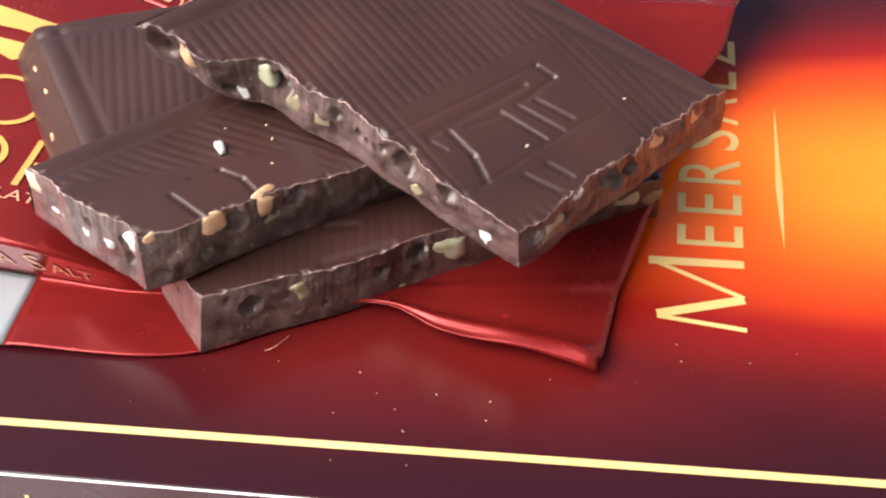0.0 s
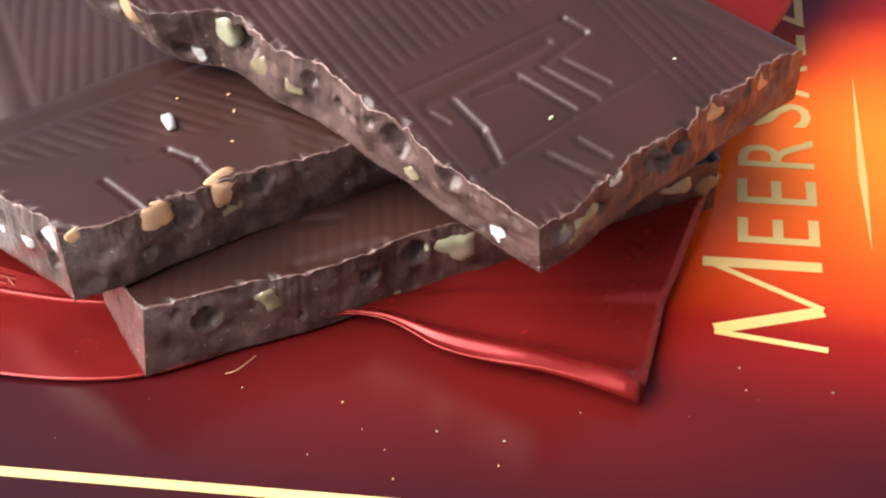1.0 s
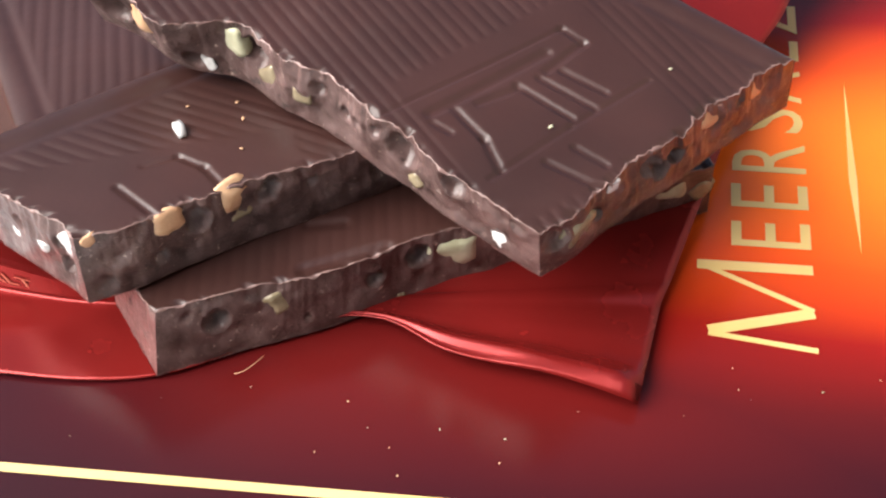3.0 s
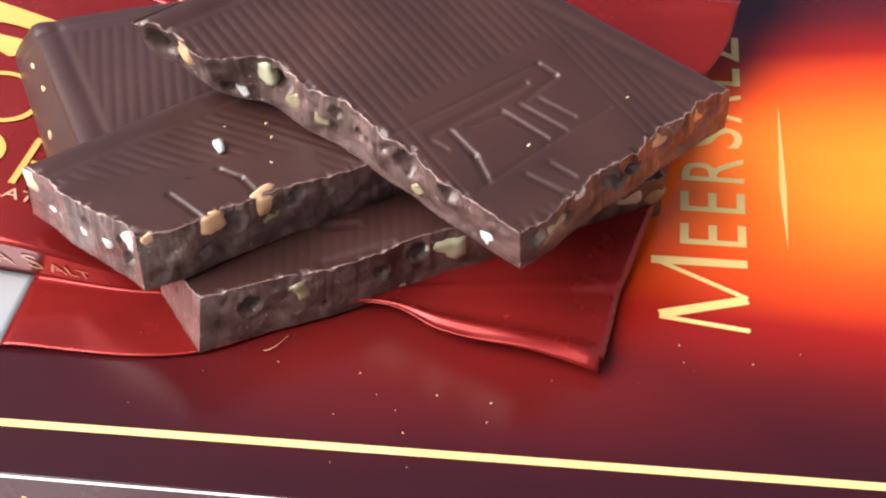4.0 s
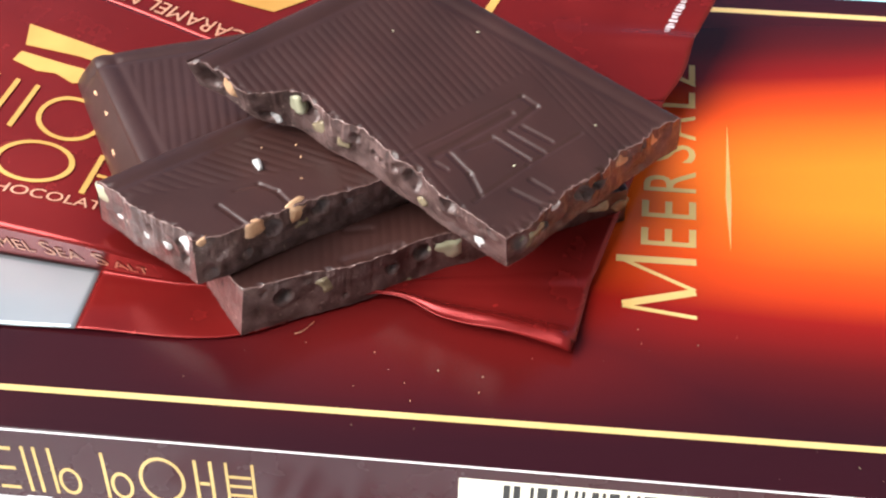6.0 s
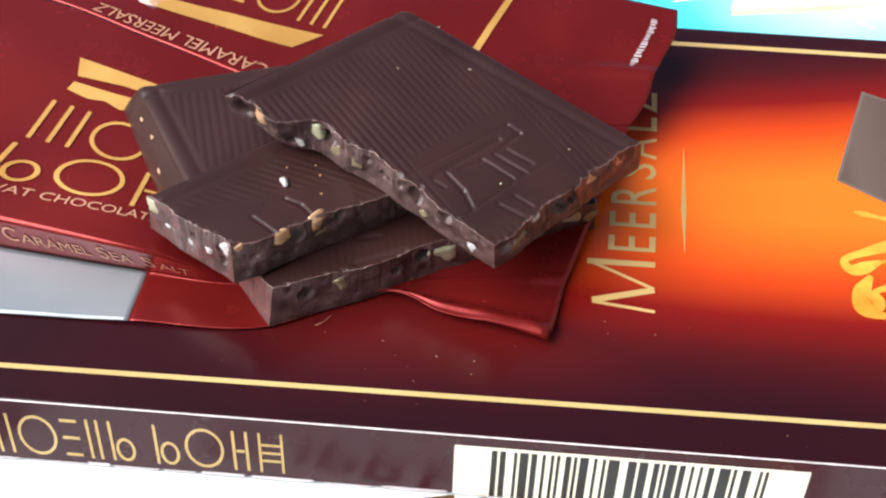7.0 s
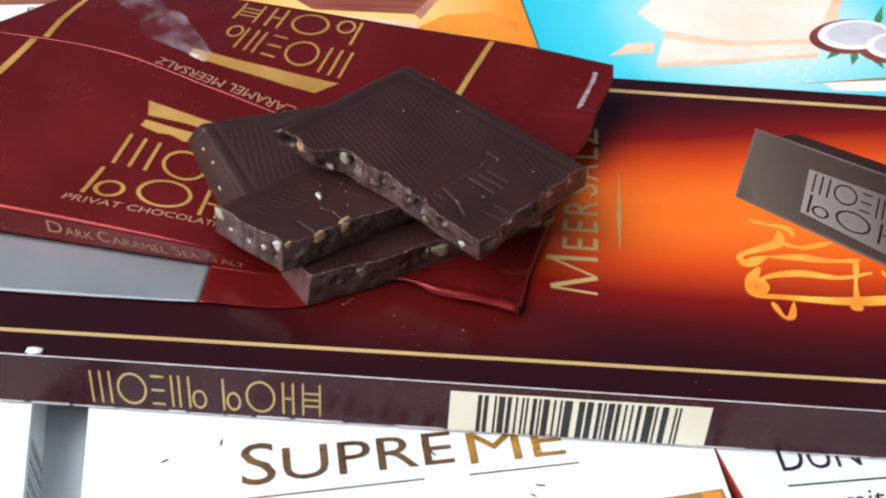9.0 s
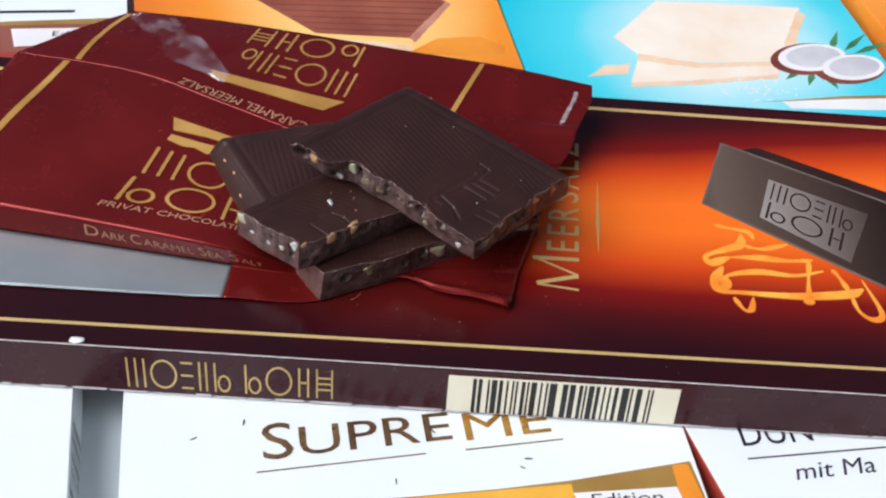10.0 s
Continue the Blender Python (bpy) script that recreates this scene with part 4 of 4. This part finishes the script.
GILT = surface("gilt_ink", (0.40, 0.17, 0.02), (0.78, 0.45, 0.10), 220, 0.25, metal=0.6)
OCHRE = surface("ochre_print", (0.26, 0.15, 0.035), (0.40, 0.24, 0.06), 60, 0.35, coat=0.3)
AMBER = surface("amber_print", (0.72, 0.30, 0.02), (0.85, 0.48, 0.06), 60, 0.35, coat=0.3)
MANGO = surface("mango_print", (0.75, 0.20, 0.01), (0.85, 0.34, 0.03), 60, 0.35, coat=0.3)
VANILLA = surface("white_chocolate_print", (0.86, 0.70, 0.54), (0.93, 0.88, 0.80), 45, 0.35, coat=0.3)
VANILLA_EDGE = surface("white_chocolate_edge_print", (0.82, 0.54, 0.33), (0.90, 0.72, 0.54), 120, 0.35, coat=0.3)
SHELL = surface("coconut_shell_print", (0.16, 0.03, 0.02), (0.30, 0.07, 0.04), 160, 0.35, coat=0.3)
FLESH = surface("coconut_flesh_print", (0.78, 0.78, 0.80), (0.88, 0.88, 0.89), 60, 0.35, coat=0.3)
LEAF = surface("leaf_print", (0.03, 0.13, 0.05), (0.10, 0.30, 0.12), 160, 0.35, coat=0.3)
MILK = surface("milk_chocolate_print", (0.22, 0.05, 0.03), (0.36, 0.11, 0.06), 60, 0.35, coat=0.3)
MILK_EDGE = surface("milk_chocolate_edge_print", (0.42, 0.15, 0.10), (0.62, 0.30, 0.22), 90, 0.35, coat=0.3)
MILK_DARK = surface("milk_chocolate_groove_print", (0.13, 0.028, 0.018), (0.20, 0.05, 0.03), 60, 0.35, coat=0.3)
FLESH_SHADE = surface("coconut_hollow_print", (0.42, 0.42, 0.50), (0.68, 0.68, 0.72), 55, 0.35, coat=0.3)
NAVY = surface("dark_ink", (0.015, 0.012, 0.03), (0.03, 0.025, 0.05), 100, 0.35)

# white carton in front
words_on("lettering", "S", white_box, (-27.5, -12.6), (0.978, 0.208), 4.6, 6.6, BROWN_INK)
words_on("lettering", "UPRE", white_box, (-22.2, -11.3), (0.978, 0.208), 23.2, 5.2, BROWN_INK)
words_on("lettering", "ME", white_box, (2.2, -6.6), (0.978, 0.208), 13.4, 5.0, GILT)
print_on("underline", [(-28.0, -14.75), (-3.7, -9.5), (-3.7, -9.25), (-28.0, -14.5)], white_box, BROWN_INK)
print_on("underline", [(2.2, -8.35), (16.9, -5.2), (16.9, -4.95), (2.2, -8.1)], white_box, BROWN_INK)
print_on("gold_corner", [(-9.2, -17.6), (7.3, -14.6), (18.5, -12.2), (36.4, -7.4), (38.4, -13.0), (40.5, -20.5), (-6.0, -23.2)], white_box, OCHRE)
print_on("gold_corner", [(-9.0, -17.7), (9.5, -14.4), (18.5, -12.8), (20.6, -20.6), (-6.0, -23.0)], white_box, AMBER, 0.05)
print_on("gold_corner", [(33.6, -8.3), (36.0, -7.9), (40.4, -19.0), (36.2, -20.0)], white_box, MANGO, 0.05)
print_on("white_tag", [(18.9, -14.3), (34.3, -12.0), (36.5, -17.5), (21.0, -20.0)], white_box, FLESH, 0.06)
words_on("lettering", "Edition", white_box, (21.9, -16.2), (0.991, 0.135), 10.7, 2.0, NAVY)

# white carton with red sides
words_on("lettering", "DUN", right_box, (44.9, -4.1), (0.985, 0.172), 11.5, 4.4, NAVY)
print_on("underline", [(45.4, -6.4), (70.0, -2.0), (70.0, -1.7), (45.4, -6.1)], right_box, NAVY)
words_on("lettering", "mit Ma", right_box, (52.7, -9.4), (0.982, 0.19), 13.0, 2.9, NAVY, shear=0.25)

# barcode on the side of the carton beside it
rng = random.Random(11)
y, bars = 12.5, []
while y < 34.0:
    w = rng.choice((0.3, 0.3, 0.6, 0.9))
    bars.append([(82.03, y, -17.0), (82.03, y + w, -17.0), (82.03, y + w, -9.9), (82.03, y, -9.9)])
    y += w + rng.choice((0.35, 0.35, 0.7))
for b in bars:
    soup("barcode_bar", b, [(0, 1, 2, 3)], INK, left_box, smooth=False)

# turquoise carton: picture of white chocolate, coconut and leaves
print_on("printed_bar", [(21.2, 99.6), (31.0, 114.5), (65.5, 113.0), (58.5, 91.5), (40.0, 90.8), (27.3, 92.6)], blue_box, VANILLA)
print_on("printed_bar_edge", [(58.5, 91.5), (64.5, 111.5), (66.5, 110.0), (60.2, 89.5)], blue_box, VANILLA_EDGE, 0.04)
print_on("printed_bar_edge", [(27.0, 93.5), (40.0, 90.5), (58.5, 91.5), (58.3, 90.0), (40.0, 88.6), (26.8, 91.0)], blue_box, VANILLA_EDGE, 0.04)
print_on("printed_bar", [(25.3, 82.9), (27.0, 92.4), (40.0, 90.0), (58.3, 91.0), (58.2, 87.0), (40.0, 84.2)], blue_box, VANILLA, 0.035)
print_on("printed_bar_edge", [(25.3, 82.9), (40.0, 84.2), (58.2, 87.0), (58.0, 85.6), (40.0, 82.6), (25.4, 81.4)], blue_box, VANILLA_EDGE, 0.045)
print_on("printed_shaving", [(15.9, 84.6), (19.5, 88.8), (25.0, 89.5), (24.6, 86.0), (20.5, 85.6)], blue_box, VANILLA_EDGE, 0.04)
for cx, cy, rx, ry in ((66.4, 93.4, 7.8, 5.2), (75.4, 90.0, 7.2, 4.8)):
    ring = [(cx + rx * math.cos(k * 0.2618) + ry * 0.25 * math.sin(k * 0.2618), cy + ry * math.sin(k * 0.2618)) for k in range(24)]
    print_on("printed_shell", [(cx + (x - cx) * 1.12 - 0.9, cy + (y - cy) * 1.16 - 0.6) for x, y in ring], blue_box, SHELL, 0.05 + 0.0004 * cx)
    print_on("printed_coconut", ring, blue_box, FLESH, 0.055 + 0.0004 * cx)
    print_on("printed_hollow", [(cx + (x - cx) * 0.80 + 0.3, cy + (y - cy) * 0.76 + 0.3) for x, y in ring], blue_box, FLESH_SHADE, 0.058 + 0.0004 * cx)
for k, (x, y, dx, dy) in enumerate(((71, 96, 2.5, 8), (74, 96, 6, 7), (76, 95, 9, 5), (66, 88, -1.5, -5), (69, 87, 2.0, -5), (63, 88.5, -3.5, -3.5))):
    n = Vector((-dy, dx)).normalized() * 0.9
    print_on("printed_leaf", [(x, y), (x + dx * 0.4 + n.x, y + dy * 0.4 + n.y), (x + dx, y + dy), (x + dx * 0.4 - n.x, y + dy * 0.4 - n.y)], blue_box, LEAF, 0.04)
rng = random.Random(5)
for k in range(34):
    x, y = rng.gauss(52.0, 4.2), rng.gauss(80.6, 1.5)
    a, l = rng.uniform(0, 3.1), rng.uniform(0.5, 1.3)
    dx, dy = l * math.cos(a), l * math.sin(a)
    print_on("printed_flake", [(x, y), (x + dx - dy * 0.25, y + dy + dx * 0.25), (x + dx * 1.2, y + dy * 1.2), (x + dx + dy * 0.25, y + dy - dx * 0.25)], blue_box, FLESH, 0.05)
print_on("white_swoosh", [(58.0, 77.4), (72.0, 78.6), (83.0, 79.2), (84.0, 75.0), (60.0, 75.0)], blue_box, FLESH, 0.04)
print_on("olive_swoosh", [(52.0, 76.8), (72.0, 79.6), (83.6, 80.4), (83.4, 79.2), (72.0, 78.6), (58.0, 77.4)], blue_box, OCHRE, 0.045)

# orange carton: picture of milk chocolate
print_on("printed_bar", [(-62.0, 112.0), (-40.0, 124.0), (-18.0, 112.0), (-24.5, 97.5), (-45.0, 98.5)], orange_box, MILK)
print_on("printed_bar_edge", [(-24.5, 97.5), (-18.0, 112.0), (-16.8, 111.0), (-22.8, 95.8)], orange_box, MILK_EDGE, 0.04)
for k in range(6):
    y = 100.0 + 2.3 * k
    a, b = -43.6 - 1.26 * (y - 98.5), -25.3 + 0.448 * (y - 97.5)
    print_on("printed_rib", [(a, y), (b, y - 0.4), (b + 0.2, y + 0.1), (a - 0.4, y + 0.4)], orange_box, MILK_DARK, 0.04)
print_on("printed_caramel", [(-24.0, 92.0), (-18.0, 97.5), (-9.0, 98.5), (-3.0, 95.0), (-2.0, 90.0)], orange_box, MANGO, 0.05)
print_on("white_band", [(-60.0, 92.0), (-22.0, 90.0), (-23.5, 95.0), (-45.0, 97.2), (-60.0, 99.0)], orange_box, VANILLA_EDGE, 0.03)

# far carton: white field, gold edge, small tag
print_on("white_field", [(-150.0, 98.0), (-120.0, 99.2), (-87.0, 102.6), (-94.5, 126.0), (-150.0, 126.0)], far_box, WHITE_CARD)
print_on("gold_edge", [(-150.0, 96.8), (-120.0, 98.0), (-86.6, 100.8), (-87.2, 102.8), (-120.0, 99.4), (-150.0, 98.2)], far_box, OCHRE, 0.05)
print_on("white_tag", [(-107.0, 91.2), (-88.3, 93.4), (-88.3, 99.0), (-110.0, 97.6)], far_box, FLESH, 0.05)
words_on("lettering", "Edition", far_box, (-100.5, 95.2), (0.99, 0.10), 10.0, 1.8, NAVY)
print_on("lettering_bar", [(-100.2, 92.6), (-90.5, 93.8), (-90.5, 94.6), (-100.2, 93.6)], far_box, NAVY, 0.06)
print_on("lettering_bar", [(-118.5, 103.0), (-99.0, 104.2), (-99.0, 105.2), (-118.5, 104.0)], far_box, NAVY, 0.06)
print_on("red_corner", [(-140.0, 70.0), (-88.3, 70.0), (-88.3, 88.5), (-104.0, 89.5), (-140.0, 88.0)], far_box, RED_CARD, 0.04)

# ---- crumbs ----
rng = random.Random(21)


def crumb(x, y, z, size, material, label, name="crumb", squash=(1.2, 0.7, 0.6)):
    ob = link_mesh(name, lump(size, rng.uniform(0, 50), squash, 2), material, None, "", True)
    ob.matrix_world = pose(x * MM, y * MM, (z + size * 0.42 * squash[2]) * MM, 0, 0, rng.uniform(0, 180))
    return tagged(ob, label, "crumb", "crumbs")


crumb(-19.9, 22.4, 11.25, 1.15, SALT, "white salt grain on a chocolate piece", "salt_grain")
for x, y in ((-17.0, 25.5), (-16.3, 24.1), (-15.8, 21.5), (-20.0, 24.7)):
    crumb(x, y, 9.305 - 0.0609 * x + 0.0339 * y, rng.uniform(0.2, 0.3), NUT_TAN, "tan crumb on a chocolate piece")
for x, y in ((-5.1, 41.7), (-9.0, 35.0), (-1.2, 36.4), (10.1, 27.8), (3.1, 22.1)):
    crumb(x, y, 10.02 - 0.1215 * x + 0.1825 * y, rng.uniform(0.2, 0.32), NUT_PALE, "pale crumb on a chocolate piece")
for k in range(15):
    x, y = rng.uniform(-40, 50), rng.uniform(1.0, 16.0)
    if y > 10.5 and x < 10:
        y -= 8
    crumb(x, y, 0.0, rng.uniform(0.08, 0.17), rng.choice((NUT_TAN, CARAMEL, CHOC)), "tiny crumb on the dark carton")
for x, y in ((15.7, 14.2), (-8.3, 11.0), (-2.4, 9.5), (-9.7, 7.2), (-14.6, 11.5), (15.4, 15.8), (1.4, 7.5), (1.6, 9.2), (-6.8, 9.2), (5.9, 11.6)):
    crumb(x, y, 0.0, rng.uniform(0.08, 0.15), rng.choice((NUT_PALE, NUT_TAN)), "pale crumb on the dark carton")
for x, y in ((-30.5, -6.0), (-37.5, -9.5), (-6.6, -14.8), (12.2, -11.0), (13.2, -9.4), (-1.6, -5.4)):
    crumb(x, y, TOP, rng.uniform(0.5, 0.7), CHOC, "thin chocolate shaving on the white carton", "chocolate_shaving", (2.2, 0.4, 0.3))
tagged(link_mesh("paper_scrap", lump(2.0, 4.0, (1.2, 0.6, 0.25), 3), FLESH, None, "", True), "small white scrap on the carton's edge", "scrap").location = (-56.0 * MM, 0.6 * MM, 0.26 * MM)

# ---- a fine fibre curling from under the bottom piece ----
line = [Vector((-14.3 - 1.5 * k / 10, 13.9 - 1.6 * k / 10 - 0.6 * math.sin(k * 0.31), 0.10 + 0.35 * math.sin(k * 0.28))) for k in range(11)]
verts, faces = [], []
for k, p in enumerate(line):
    d = (line[min(k + 1, 10)] - line[max(k - 1, 0)]).normalized()
    side_on = d.cross(Vector((0, 0, 1))).normalized()
    for a in range(6):
        verts.append(tuple(p + (side_on * math.cos(a * 1.0472) + side_on.cross(d) * math.sin(a * 1.0472)) * 0.028))
faces = [(k * 6 + a, k * 6 + (a + 1) % 6, (k + 1) * 6 + (a + 1) % 6, (k + 1) * 6 + a) for k in range(10) for a in range(6)]
tagged(soup("fibre", verts, faces, NUT_TAN), "fine curled tan fibre on the dark carton", "fibre")
